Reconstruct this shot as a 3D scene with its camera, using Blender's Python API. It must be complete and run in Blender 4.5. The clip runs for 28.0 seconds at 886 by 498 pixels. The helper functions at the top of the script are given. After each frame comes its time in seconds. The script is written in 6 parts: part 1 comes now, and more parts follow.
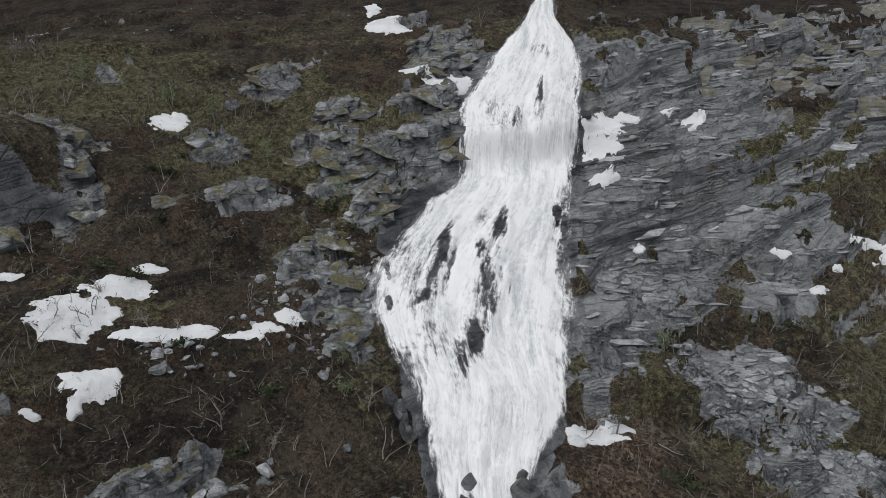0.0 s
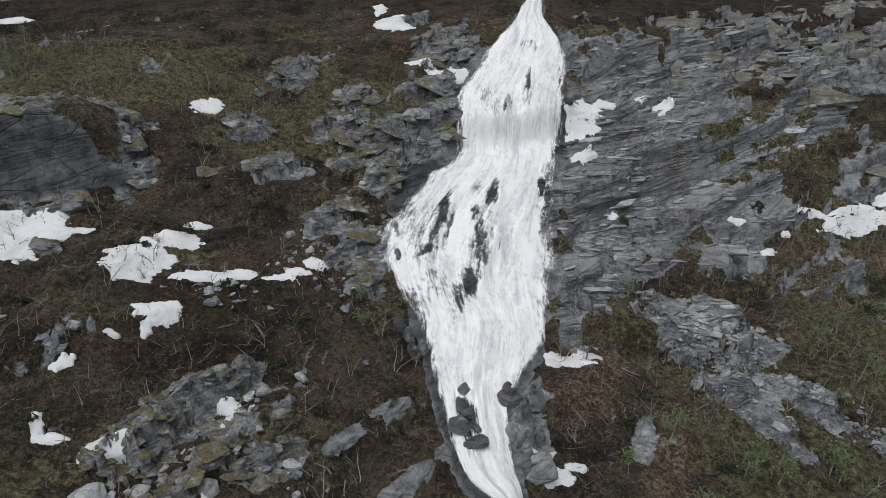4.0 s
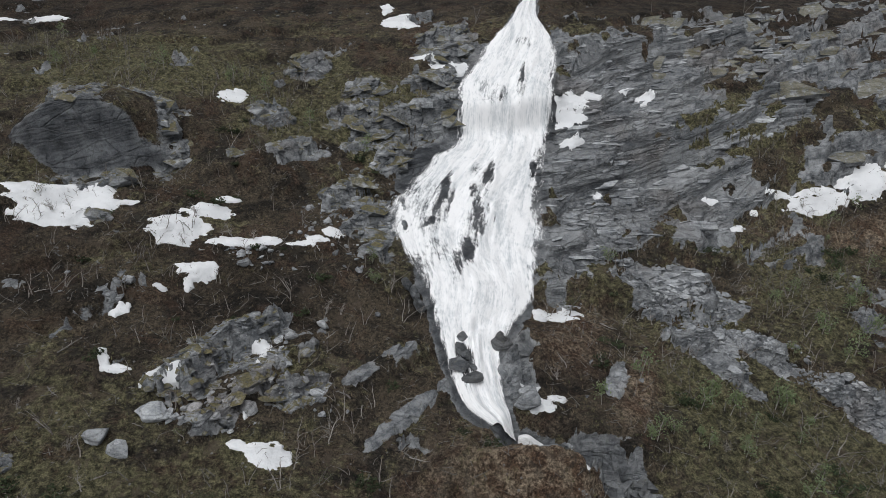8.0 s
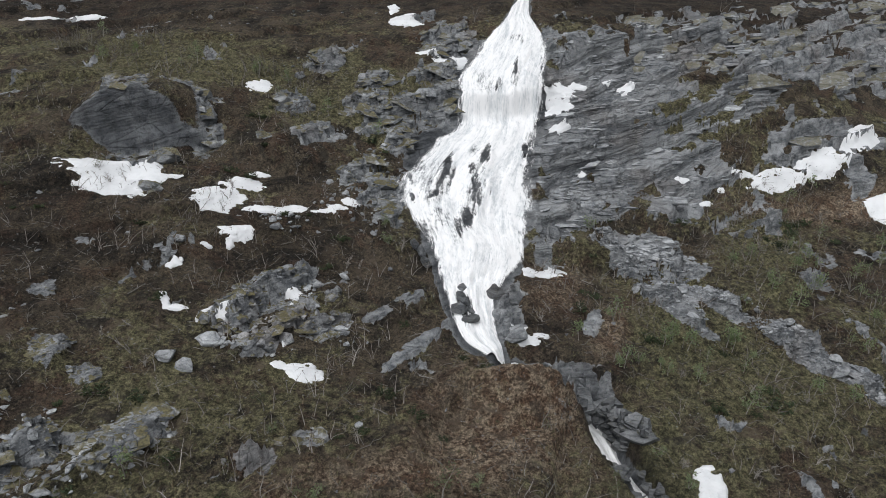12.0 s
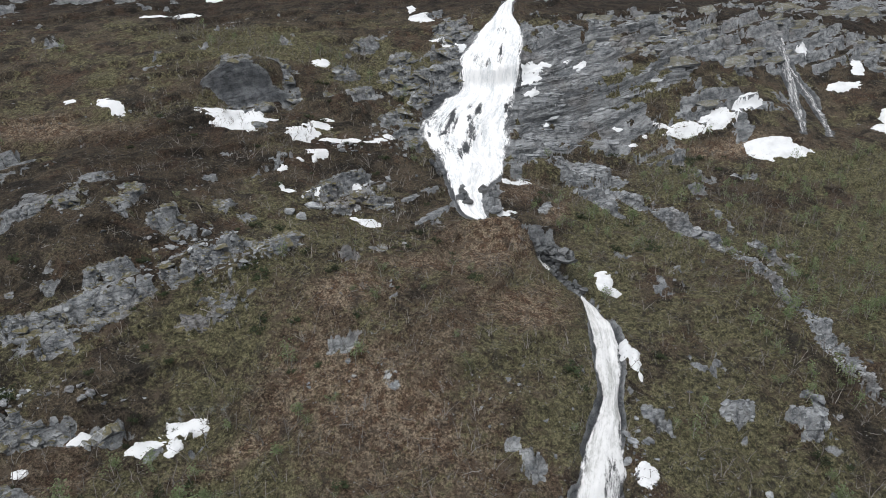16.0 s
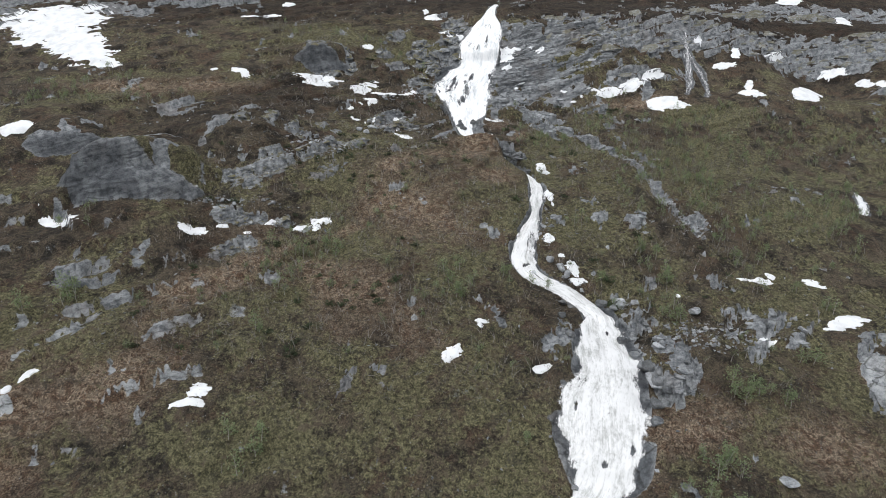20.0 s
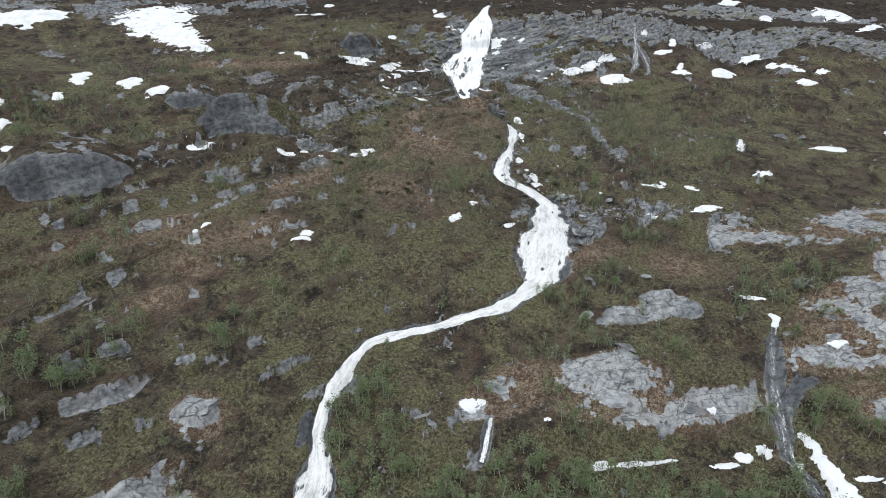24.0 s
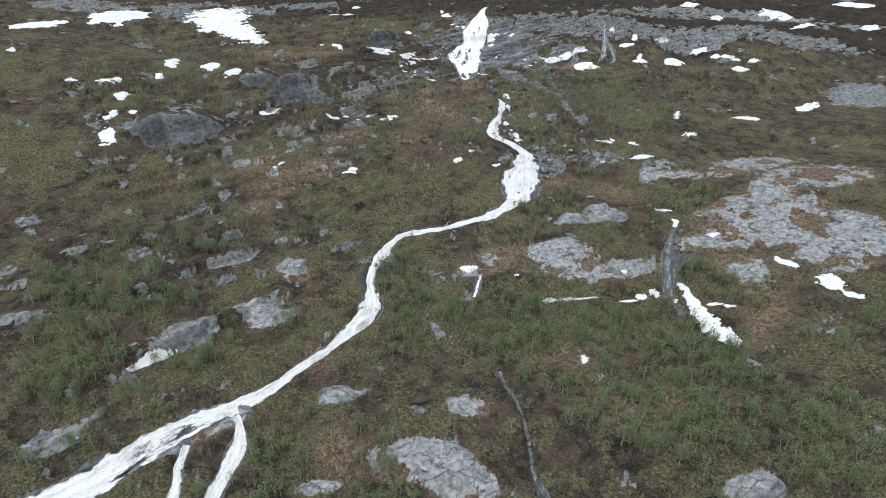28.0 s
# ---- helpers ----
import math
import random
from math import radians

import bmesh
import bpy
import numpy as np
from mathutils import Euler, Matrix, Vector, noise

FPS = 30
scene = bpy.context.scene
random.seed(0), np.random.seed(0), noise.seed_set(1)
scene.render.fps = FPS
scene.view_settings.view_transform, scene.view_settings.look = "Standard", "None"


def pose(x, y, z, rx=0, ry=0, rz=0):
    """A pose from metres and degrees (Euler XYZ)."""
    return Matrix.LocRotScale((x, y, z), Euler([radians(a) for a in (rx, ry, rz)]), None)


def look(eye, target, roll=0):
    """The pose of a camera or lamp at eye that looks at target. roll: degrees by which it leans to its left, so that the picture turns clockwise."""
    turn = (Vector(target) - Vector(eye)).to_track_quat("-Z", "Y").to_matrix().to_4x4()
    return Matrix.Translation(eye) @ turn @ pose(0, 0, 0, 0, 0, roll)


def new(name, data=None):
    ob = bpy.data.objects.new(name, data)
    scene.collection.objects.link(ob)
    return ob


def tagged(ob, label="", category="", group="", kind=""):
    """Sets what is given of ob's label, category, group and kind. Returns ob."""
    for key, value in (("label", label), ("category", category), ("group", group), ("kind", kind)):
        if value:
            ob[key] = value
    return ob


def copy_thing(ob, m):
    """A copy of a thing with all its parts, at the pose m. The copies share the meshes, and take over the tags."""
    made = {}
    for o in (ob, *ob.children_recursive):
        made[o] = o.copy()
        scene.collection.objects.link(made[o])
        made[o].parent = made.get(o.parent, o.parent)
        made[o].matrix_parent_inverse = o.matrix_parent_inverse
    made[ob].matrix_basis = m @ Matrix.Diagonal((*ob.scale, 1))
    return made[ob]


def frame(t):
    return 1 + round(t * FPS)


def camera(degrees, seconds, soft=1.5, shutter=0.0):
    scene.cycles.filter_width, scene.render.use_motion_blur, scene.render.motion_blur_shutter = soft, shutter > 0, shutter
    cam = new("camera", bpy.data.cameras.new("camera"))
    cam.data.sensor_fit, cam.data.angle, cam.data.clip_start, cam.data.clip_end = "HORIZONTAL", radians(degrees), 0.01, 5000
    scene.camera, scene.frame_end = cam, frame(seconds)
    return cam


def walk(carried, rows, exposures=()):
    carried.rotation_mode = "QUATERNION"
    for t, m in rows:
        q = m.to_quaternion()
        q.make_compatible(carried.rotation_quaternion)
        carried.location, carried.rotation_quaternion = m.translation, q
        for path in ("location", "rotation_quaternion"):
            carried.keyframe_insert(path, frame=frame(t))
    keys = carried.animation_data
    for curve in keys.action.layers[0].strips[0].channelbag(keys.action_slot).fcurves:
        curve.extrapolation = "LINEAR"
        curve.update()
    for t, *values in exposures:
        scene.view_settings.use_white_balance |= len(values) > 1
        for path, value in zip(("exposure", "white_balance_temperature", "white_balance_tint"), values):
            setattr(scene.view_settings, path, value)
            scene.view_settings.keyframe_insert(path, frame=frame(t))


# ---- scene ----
cam = camera(72.0, 28.0, soft=0.7)
ROUTE = [  # seconds, east, north, height, tilt, turn, lean
    (0, -0.63, -0.00, -0.64, 68.34, 0.93, 0.69),
    (1, -0.58, -2.55, -0.65, 68.35, 0.92, 0.69),
    (2, -0.53, -5.24, -0.65, 68.35, 0.91, 0.70),
    (3, -0.47, -8.10, -0.65, 68.35, 0.91, 0.72),
    (4, -0.42, -10.95, -0.64, 68.34, 0.92, 0.75),
    (4.5, -0.40, -12.25, -0.63, 68.34, 0.93, 0.77),
    (6.5, -0.33, -16.40, -0.59, 68.31, 0.98, 0.85),
    (7, -0.32, -17.58, -0.58, 68.31, 0.99, 0.87),
    (8, -0.31, -19.94, -0.55, 68.29, 1.00, 0.90),
    (9, -0.31, -22.64, -0.51, 68.27, 1.00, 0.92),
    (10, -0.31, -25.49, -0.46, 68.24, 1.00, 0.92),
    (11, -0.32, -28.46, -0.39, 68.21, 0.99, 0.91),
    (12, -0.37, -31.53, -0.32, 68.19, 1.00, 0.89),
    (12.5, -0.41, -33.10, -0.27, 68.18, 1.00, 0.88),
    (14.5, -0.60, -48.30, -0.09, 68.16, 1.04, 0.82),
    (15, -0.64, -57.16, -0.04, 68.15, 1.05, 0.80),
    (16, -0.57, -75.26, 0.05, 68.16, 1.08, 0.82),
    (17, -0.43, -94.17, 0.13, 68.19, 1.10, 0.85),
    (18, -0.27, -112.71, 0.23, 68.25, 1.13, 0.90),
    (19, -0.11, -131.01, 0.36, 68.32, 1.15, 0.94),
    (20, 0.05, -150.17, 0.48, 68.37, 1.18, 0.97),
    (21, 0.22, -168.92, 0.56, 68.41, 1.23, 0.98),
    (24, 0.76, -224.99, 0.59, 68.38, 1.41, 0.91),
    (25, 1.01, -243.87, 0.76, 68.36, 1.49, 0.91),
    (26, 1.29, -262.78, 0.99, 68.35, 1.57, 0.90),
    (27, 1.60, -281.34, 1.24, 68.36, 1.65, 0.91),
    (28, 1.94, -300.00, 1.37, 68.38, 1.74, 0.91),
]
walk(cam, [(t, pose(x, y, z, 0, 0, turn) @ pose(0, 0, 0, tilt, 0, 0) @ pose(0, 0, 0, 0, 0, lean)) for t, x, y, z, tilt, turn, lean in ROUTE],
     exposures=[(0, -0.04, 6300, 10), (4, 0.02, 6300, 10), (8, 0.14, 6300, 10), (12, 0.32, 6300, 10), (17, 0.56, 6300, 10), (22, 0.6, 6150, 9), (28, 0.62, 6000, 7)])


# ---- overcast daylight ----
world = bpy.data.worlds.new("overcast_sky")
scene.world = world
world.use_nodes = True
wn = world.node_tree.nodes
wl = world.node_tree.links
sky = wn.new("ShaderNodeTexSky")
sky.sky_type = "NISHITA"
sky.sun_disc = False
sky.sun_elevation, sky.sun_rotation = radians(66), radians(208)
sky.air_density, sky.dust_density, sky.ozone_density = 1.0, 4.0, 1.0
cloud = wn.new("ShaderNodeHueSaturation")
cloud.inputs["Saturation"].default_value = 0.22
wl.new(sky.outputs["Color"], cloud.inputs["Color"])
wl.new(cloud.outputs["Color"], wn["Background"].inputs["Color"])
wn["Background"].inputs["Strength"].default_value = 0.07

sun = new("sun", bpy.data.lights.new("sun", "SUN"))
sun.data.energy, sun.data.angle, sun.data.color = 1.5, radians(70), (1.0, 0.99, 0.97)
sun.matrix_world = look((-40, -75, 190), (0, 0, 0))


# ---- materials ----
class Nodes:
    """A small writer of node trees."""

    def __init__(self, name, rough=0.9):
        self.m = bpy.data.materials.new(name)
        self.m.use_nodes = True
        self.n, self.l = self.m.node_tree.nodes, self.m.node_tree.links
        self.shader = self.n["Principled BSDF"]
        self.shader.inputs["Roughness"].default_value = rough
        self.shader.inputs["Specular IOR Level"].default_value = 0.25
        self.geo = self.n.new("ShaderNodeNewGeometry")

    def put(self, socket, value):
        if isinstance(value, bpy.types.NodeSocket):
            self.l.new(value, socket)
        else:
            socket.default_value = value

    def place(self, scale=(1, 1, 1), source=None, turn=(0, 0, 0)):
        k = self.n.new("ShaderNodeMapping")
        k.inputs["Scale"].default_value = scale
        k.inputs["Rotation"].default_value = [radians(a) for a in turn]
        self.l.new(source or self.geo.outputs["Position"], k.inputs["Vector"])
        return k.outputs["Vector"]

    def noise(self, where, scale, detail=5.0, rough=0.6, warp=0.0):
        k = self.n.new("ShaderNodeTexNoise")
        self.l.new(where, k.inputs["Vector"])
        k.inputs["Scale"].default_value, k.inputs["Detail"].default_value = scale, detail
        k.inputs["Roughness"].default_value, k.inputs["Distortion"].default_value = rough, warp
        return k.outputs["Fac"]

    def cells(self, where, scale, feature="F1", out="Distance"):
        k = self.n.new("ShaderNodeTexVoronoi")
        k.feature = feature
        self.l.new(where, k.inputs["Vector"])
        k.inputs["Scale"].default_value = scale
        return k.outputs[out]

    def ramp(self, fac, lo, hi, smooth=True):
        k = self.n.new("ShaderNodeMapRange")
        k.interpolation_type = "SMOOTHSTEP" if smooth else "LINEAR"
        self.put(k.inputs["Value"], fac)
        self.put(k.inputs["From Min"], lo)
        self.put(k.inputs["From Max"], hi)
        return k.outputs["Result"]

    def mix(self, fac, a, b, mode="MIX"):
        k = self.n.new("ShaderNodeMix")
        k.data_type, k.blend_type = "RGBA", mode
        self.put(k.inputs[0], fac)
        for socket, value in ((k.inputs[6], a), (k.inputs[7], b)):
            self.put(socket, (*value, 1) if isinstance(value, tuple) and len(value) == 3 else value)
        return k.outputs[2]

    def math(self, op, a, b=0.0, c=None):
        k = self.n.new("ShaderNodeMath")
        k.operation = op
        self.put(k.inputs[0], a)
        self.put(k.inputs[1], b)
        if c is not None:
            self.put(k.inputs[2], c)
        return k.outputs[0]

    def attribute(self, name, out="Color"):
        k = self.n.new("ShaderNodeAttribute")
        k.attribute_name = name
        return k.outputs[out]

    def split(self, color):
        k = self.n.new("ShaderNodeSeparateColor")
        self.l.new(color, k.inputs[0])
        return k.outputs

    def bump(self, height, depth, strength=1.0, under=None):
        k = self.n.new("ShaderNodeBump")
        k.inputs["Distance"].default_value, k.inputs["Strength"].default_value = depth, strength
        self.l.new(height, k.inputs["Height"])
        if under is not None:
            self.l.new(under, k.inputs["Normal"])
        return k.outputs["Normal"]

    def done(self, color, normal=None, rough=None):
        self.put(self.shader.inputs["Base Color"], (*color, 1) if isinstance(color, tuple) else color)
        if normal is not None:
            self.l.new(normal, self.shader.inputs["Normal"])
        if rough is not None:
            self.put(self.shader.inputs["Roughness"], rough)
        return self.m


BEDDING = (0.0, -16.0, 0.0)  # the beds rise towards the east


def rock_look(k, tone=1.0, band=1.0, beds=None):
    """Grey banded gneiss: colour and height. band: how plain the beds show; beds: coordinates whose third runs across the beds."""
    p = k.place()
    shade = lambda c: tuple(tone * v for v in c)
    lay = (lambda a, b: k.place((a, a, b), beds)) if beds else (lambda a, b: k.place((a, a, b), turn=BEDDING))
    times = lambda a, b: k.math("MULTIPLY", a, b)
    broad = k.noise(p, 0.09, 4, 0.6)
    mid = k.noise(p, 0.7, 7, 0.72)
    fine = k.noise(p, 5.0, 6, 0.78)
    bands = k.noise(lay(0.1, 1.0), 0.8, 9, 0.66, 0.3)
    leaves = k.noise(lay(0.25, 3.2), 2.0, 7, 0.72, 0.5)
    share = times(band, 0.6)
    both = k.math("ADD", times(bands, share), times(mid, k.math("SUBTRACT", 1.0, share)))
    col = k.mix(k.ramp(both, 0.38, 0.62), shade((0.095, 0.103, 0.113)), shade((0.35, 0.362, 0.37)))
    col = k.mix(times(k.ramp(leaves, 0.46, 0.66), times(band, 0.45)), col, shade((0.37, 0.38, 0.384)))
    col = k.mix(times(k.ramp(broad, 0.52, 0.7), 0.4), col, shade((0.2, 0.172, 0.155)))
    col = k.mix(times(k.ramp(fine, 0.55, 0.68), 0.5), col, shade((0.46, 0.465, 0.46)))
    col = k.mix(k.ramp(fine, 0.36, 0.46), k.mix(1.0, col, (0.55, 0.55, 0.55), "MULTIPLY"), col)
    cracks = k.ramp(k.cells(lay(0.3, 0.9), 0.6, "DISTANCE_TO_EDGE"), 0.0, 0.03)
    crossed = k.ramp(k.cells(lay(0.9, 0.5), 0.7, "DISTANCE_TO_EDGE"), 0.0, 0.018)
    seam = k.ramp(k.noise(lay(0.07, 1.3), 1.0, 8, 0.62, 0.25), 0.42, 0.45)
    thin = k.ramp(k.noise(lay(0.1, 3.2), 1.3, 6, 0.66, 0.2), 0.4, 0.44)
    keep = lambda v, weight: k.math("SUBTRACT", 1.0, times(k.math("SUBTRACT", 1.0, v), weight))
    dark = times(times(keep(cracks, 0.3), keep(crossed, 0.25)), times(keep(seam, times(band, 0.55)), keep(thin, times(band, 0.4))))
    col = k.mix(1.0, col, k.mix(dark, (0.24, 0.24, 0.25), (1, 1, 1)), "MULTIPLY")
    moss = k.ramp(k.noise(p, 1.4, 7, 0.76), 0.56, 0.67)
    col = k.mix(times(moss, 0.5), col, shade((0.085, 0.08, 0.045)))
    height = k.math("ADD", times(bands, times(band, 0.7)), k.math("ADD", times(dark, 0.6), k.math("ADD", times(mid, 0.5), times(fine, 0.18))))
    return col, height


def ground_material():
    k = Nodes("mountain_ground", 0.95)
    p = k.place()
    cover = k.split(k.attribute("cover"))
    rock_col, rock_h = rock_look(k, 1.0, k.math("MULTIPLY_ADD", k.attribute("cliff", "Fac"), 0.6, k.math("MULTIPLY_ADD", k.attribute("cover", "Alpha"), -0.3, 0.38)), k.attribute("beds", "Vector"))
    broad = k.noise(p, 0.045, 4, 0.6, 0.5)
    patch = k.noise(p, 0.22, 5, 0.65, 0.6)
    clump = k.noise(p, 1.3, 6, 0.7)
    fine = k.noise(p, 6.0, 4, 0.75)
    heath = k.mix(k.ramp(patch, 0.38, 0.62), (0.028, 0.0245, 0.019), (0.113, 0.094, 0.066))
    heath = k.mix(k.math("MULTIPLY", k.ramp(k.noise(p, 0.16, 6, 0.7, 0.8), 0.5, 0.62), 0.75), heath, (0.1, 0.066, 0.045))
    heath = k.mix(k.math("MULTIPLY", k.ramp(k.noise(p, 0.4, 5, 0.7), 0.56, 0.66), 0.6), heath, (0.16, 0.135, 0.095))
    rusty = k.mix(k.ramp(k.noise(p, 0.8, 5, 0.7), 0.4, 0.62), (0.142, 0.09, 0.058), (0.34, 0.277, 0.2))
    heath = k.mix(k.math("MULTIPLY", k.attribute("cover", "Alpha"), 0.9), heath, rusty)
    moss = k.mix(k.ramp(clump, 0.35, 0.65), (0.082, 0.081, 0.043), (0.2, 0.19, 0.106))
    soft = k.math("ADD", cover[1], k.math("MULTIPLY", k.ramp(k.noise(p, 0.12, 6, 0.7), 0.44, 0.6), 0.6))
    soft = k.math("MULTIPLY", soft, k.math("MULTIPLY_ADD", k.attribute("cover", "Alpha"), -0.75, 1.0))
    soft = k.ramp(k.math("ADD", soft, k.math("MULTIPLY", k.math("SUBTRACT", clump, 0.5), 1.6)), 0.2, 0.8)
    soil = k.mix(soft, heath, moss)
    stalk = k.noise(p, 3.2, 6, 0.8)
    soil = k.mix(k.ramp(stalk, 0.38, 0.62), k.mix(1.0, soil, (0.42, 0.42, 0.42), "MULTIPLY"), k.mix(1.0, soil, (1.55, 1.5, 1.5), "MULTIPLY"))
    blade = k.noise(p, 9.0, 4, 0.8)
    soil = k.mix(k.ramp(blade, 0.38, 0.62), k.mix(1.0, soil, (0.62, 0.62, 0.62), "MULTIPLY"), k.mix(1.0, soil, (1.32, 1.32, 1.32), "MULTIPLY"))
    tint = k.noise(p, 0.33, 7, 0.75, 1.0)
    soil = k.mix(k.math("MULTIPLY", k.ramp(tint, 0.53, 0.64), 0.7), soil, (0.132, 0.104, 0.078))
    soil = k.mix(k.math("MULTIPLY", k.ramp(tint, 0.46, 0.38), 0.55), soil, (0.055, 0.05, 0.042))
    pale = k.math("MULTIPLY", k.ramp(k.cells(p, 1.5), 0.2, 0.12), k.ramp(k.noise(p, 0.3, 4, 0.7), 0.5, 0.6))
    soil = k.mix(k.math("MULTIPLY", pale, 0.8), soil, (0.3, 0.3, 0.29))
    soil = k.mix(k.math("MULTIPLY", k.ramp(k.noise(p, 4.5, 5, 0.8), 0.6, 0.68), 0.6), soil, (0.2, 0.19, 0.16))
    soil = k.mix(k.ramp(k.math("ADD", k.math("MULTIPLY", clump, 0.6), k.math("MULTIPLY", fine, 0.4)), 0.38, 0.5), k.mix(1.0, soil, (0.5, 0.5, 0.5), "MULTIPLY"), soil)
    soil = k.mix(k.ramp(cover[1], -0.7, 0.0), k.mix(1.0, soil, (0.56, 0.54, 0.54), "MULTIPLY"), soil)
    edge = k.math("ADD", cover[0], k.math("MULTIPLY", k.math("SUBTRACT", k.math("ADD", k.math("MULTIPLY", clump, 0.6), k.math("MULTIPLY", fine, 0.4)), 0.5), 1.1))
    bare = k.ramp(edge, 0.42, 0.56)
    bent = k.n.new("ShaderNodeVectorMath")
    bent.operation = "MULTIPLY_ADD"
    k.l.new(k.noise(p, 0.3, 5, 0.65), bent.inputs[0])
    bent.inputs[1].default_value = (3.0, 3.0, 3.0)
    k.l.new(p, bent.inputs[2])
    panel = k.ramp(k.cells(k.place((0.09, 0.24, 0.2), bent.outputs[0], (0, 0, 24)), 1.0, "DISTANCE_TO_EDGE"), 0.0, 0.035)
    split = k.ramp(k.cells(k.place((0.3, 0.12, 0.2), bent.outputs[0], (0, 0, -30)), 1.3, "DISTANCE_TO_EDGE"), 0.0, 0.022)
    joints = k.math("MULTIPLY", panel, k.math("MULTIPLY_ADD", split, 0.6, 0.4))
    mottle = k.mix(k.ramp(k.noise(p, 0.5, 7, 0.7), 0.3, 0.7), (0.19, 0.2, 0.205), (0.42, 0.425, 0.42))
    washed = k.mix(k.math("MULTIPLY_ADD", joints, 0.85, 0.15), (0.07, 0.07, 0.06), k.mix(0.5, mottle, k.mix(1.0, rock_col, (1.65, 1.65, 1.63), "MULTIPLY")))
    rock_col = k.mix(k.attribute("cover", "Alpha"), rock_col, washed)
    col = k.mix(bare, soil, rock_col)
    # The third channel darkens wet rock and carries the painted shade of the gorge.
    col = k.mix(k.math("MULTIPLY", cover[2], 0.9), col, k.mix(1.0, col, (0.24, 0.25, 0.27), "MULTIPLY"))
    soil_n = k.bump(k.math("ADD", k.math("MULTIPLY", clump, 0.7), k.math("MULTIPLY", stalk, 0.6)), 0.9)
    rock_n = k.bump(rock_h, 0.7)
    turn = k.n.new("ShaderNodeMix")
    turn.data_type = "VECTOR"
    k.l.new(bare, turn.inputs[0])
    k.l.new(soil_n, turn.inputs[4])
    k.l.new(rock_n, turn.inputs[5])
    rough = k.math("MULTIPLY_ADD", cover[2], -0.5, 0.92)
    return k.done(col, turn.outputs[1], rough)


def boulder_material(name, tone, vary=0.9, mossy=0.0):
    k = Nodes(name, 0.88)
    col, h = rock_look(k, tone, 0.8)
    info = k.n.new("ShaderNodeObjectInfo")
    shade = k.math("MULTIPLY_ADD", info.outputs["Random"], 0.4, 0.8)
    isle = k.math("MULTIPLY_ADD", k.geo.outputs["Random Per Island"], vary, 1.15 - 0.5 * vary)
    both = k.n.new("ShaderNodeCombineColor")
    for i in range(3):
        k.l.new(k.math("MULTIPLY", shade, isle), both.inputs[i])
    col = k.mix(1.0, col, both.outputs[0], "MULTIPLY")
    lichen = k.ramp(k.noise(k.place(), 3.0, 5, 0.7), 0.58, 0.66)
    col = k.mix(k.math("MULTIPLY", lichen, 0.4), col, (0.12, 0.12, 0.07))
    if mossy:  # moss grows on the flat tops
        facing = k.n.new("ShaderNodeSeparateXYZ")
        k.l.new(k.geo.outputs["True Normal"], facing.inputs[0])
        top = k.math("MULTIPLY", k.ramp(facing.outputs[2], 0.5, 0.8), k.ramp(k.noise(k.place(), 0.9, 6, 0.7), 0.38, 0.5))
        col = k.mix(k.math("MULTIPLY", top, mossy), col, k.mix(k.ramp(k.noise(k.place(), 4.0, 5, 0.75), 0.35, 0.65), (0.055, 0.05, 0.022), (0.16, 0.135, 0.055)))
    return k.done(col, k.bump(h, 0.2))


def snow_material():
    k = Nodes("old_snow", 0.7)
    p = k.place()
    broad = k.noise(p, 0.35, 5, 0.6)
    fine = k.noise(p, 5.0, 5, 0.7)
    col = k.mix(k.ramp(broad, 0.4, 0.75), (0.78, 0.79, 0.8), (0.62, 0.63, 0.64))
    dirt = k.ramp(k.noise(p, 2.2, 6, 0.75, 0.5), 0.62, 0.74)
    col = k.mix(k.math("MULTIPLY", dirt, 0.45), col, (0.3, 0.27, 0.23))
    return k.done(col, k.bump(k.math("ADD", broad, k.math("MULTIPLY", fine, 0.3)), 0.3))


def water_material(name, body, thin, foam=0.93):
    """White broken water in torn strands; thin: how far the bed shows through it."""
    k = Nodes(name, 0.55)
    uv = k.attribute("run", "Vector")
    strand = k.noise(k.place((1.0, 0.13, 1.0), uv), 1.1, 9, 0.68, 0.7)
    thread = k.noise(k.place((1.0, 0.12, 1.0), uv), 4.6, 6, 0.7, 0.5)
    curds = k.noise(k.place((1.0, 0.5, 1.0), uv), 2.6, 8, 0.74, 0.6)
    depth = k.attribute("depth", "Fac")
    both = k.math("ADD", k.math("MULTIPLY", strand, 0.42), k.math("ADD", k.math("MULTIPLY", thread, 0.26), k.math("MULTIPLY", curds, 0.32)))
    sheet = k.noise(k.place((1.0, 0.4, 1.0), uv), 0.32, 5, 0.6, 0.5)
    col = k.mix(k.ramp(k.math("ADD", both, k.math("MULTIPLY", k.math("SUBTRACT", sheet, 0.5), 0.3)), 0.36, 0.55), body, (foam, foam, foam))
    fill = k.math("ADD", k.math("MULTIPLY", depth, 1.15), k.math("MULTIPLY", k.math("SUBTRACT", both, 0.5), 3.2))
    alpha = k.ramp(fill, thin - 0.1, thin + 0.45)
    k.l.new(alpha, k.shader.inputs["Alpha"])
    return k.done(col, k.bump(both, 0.22))


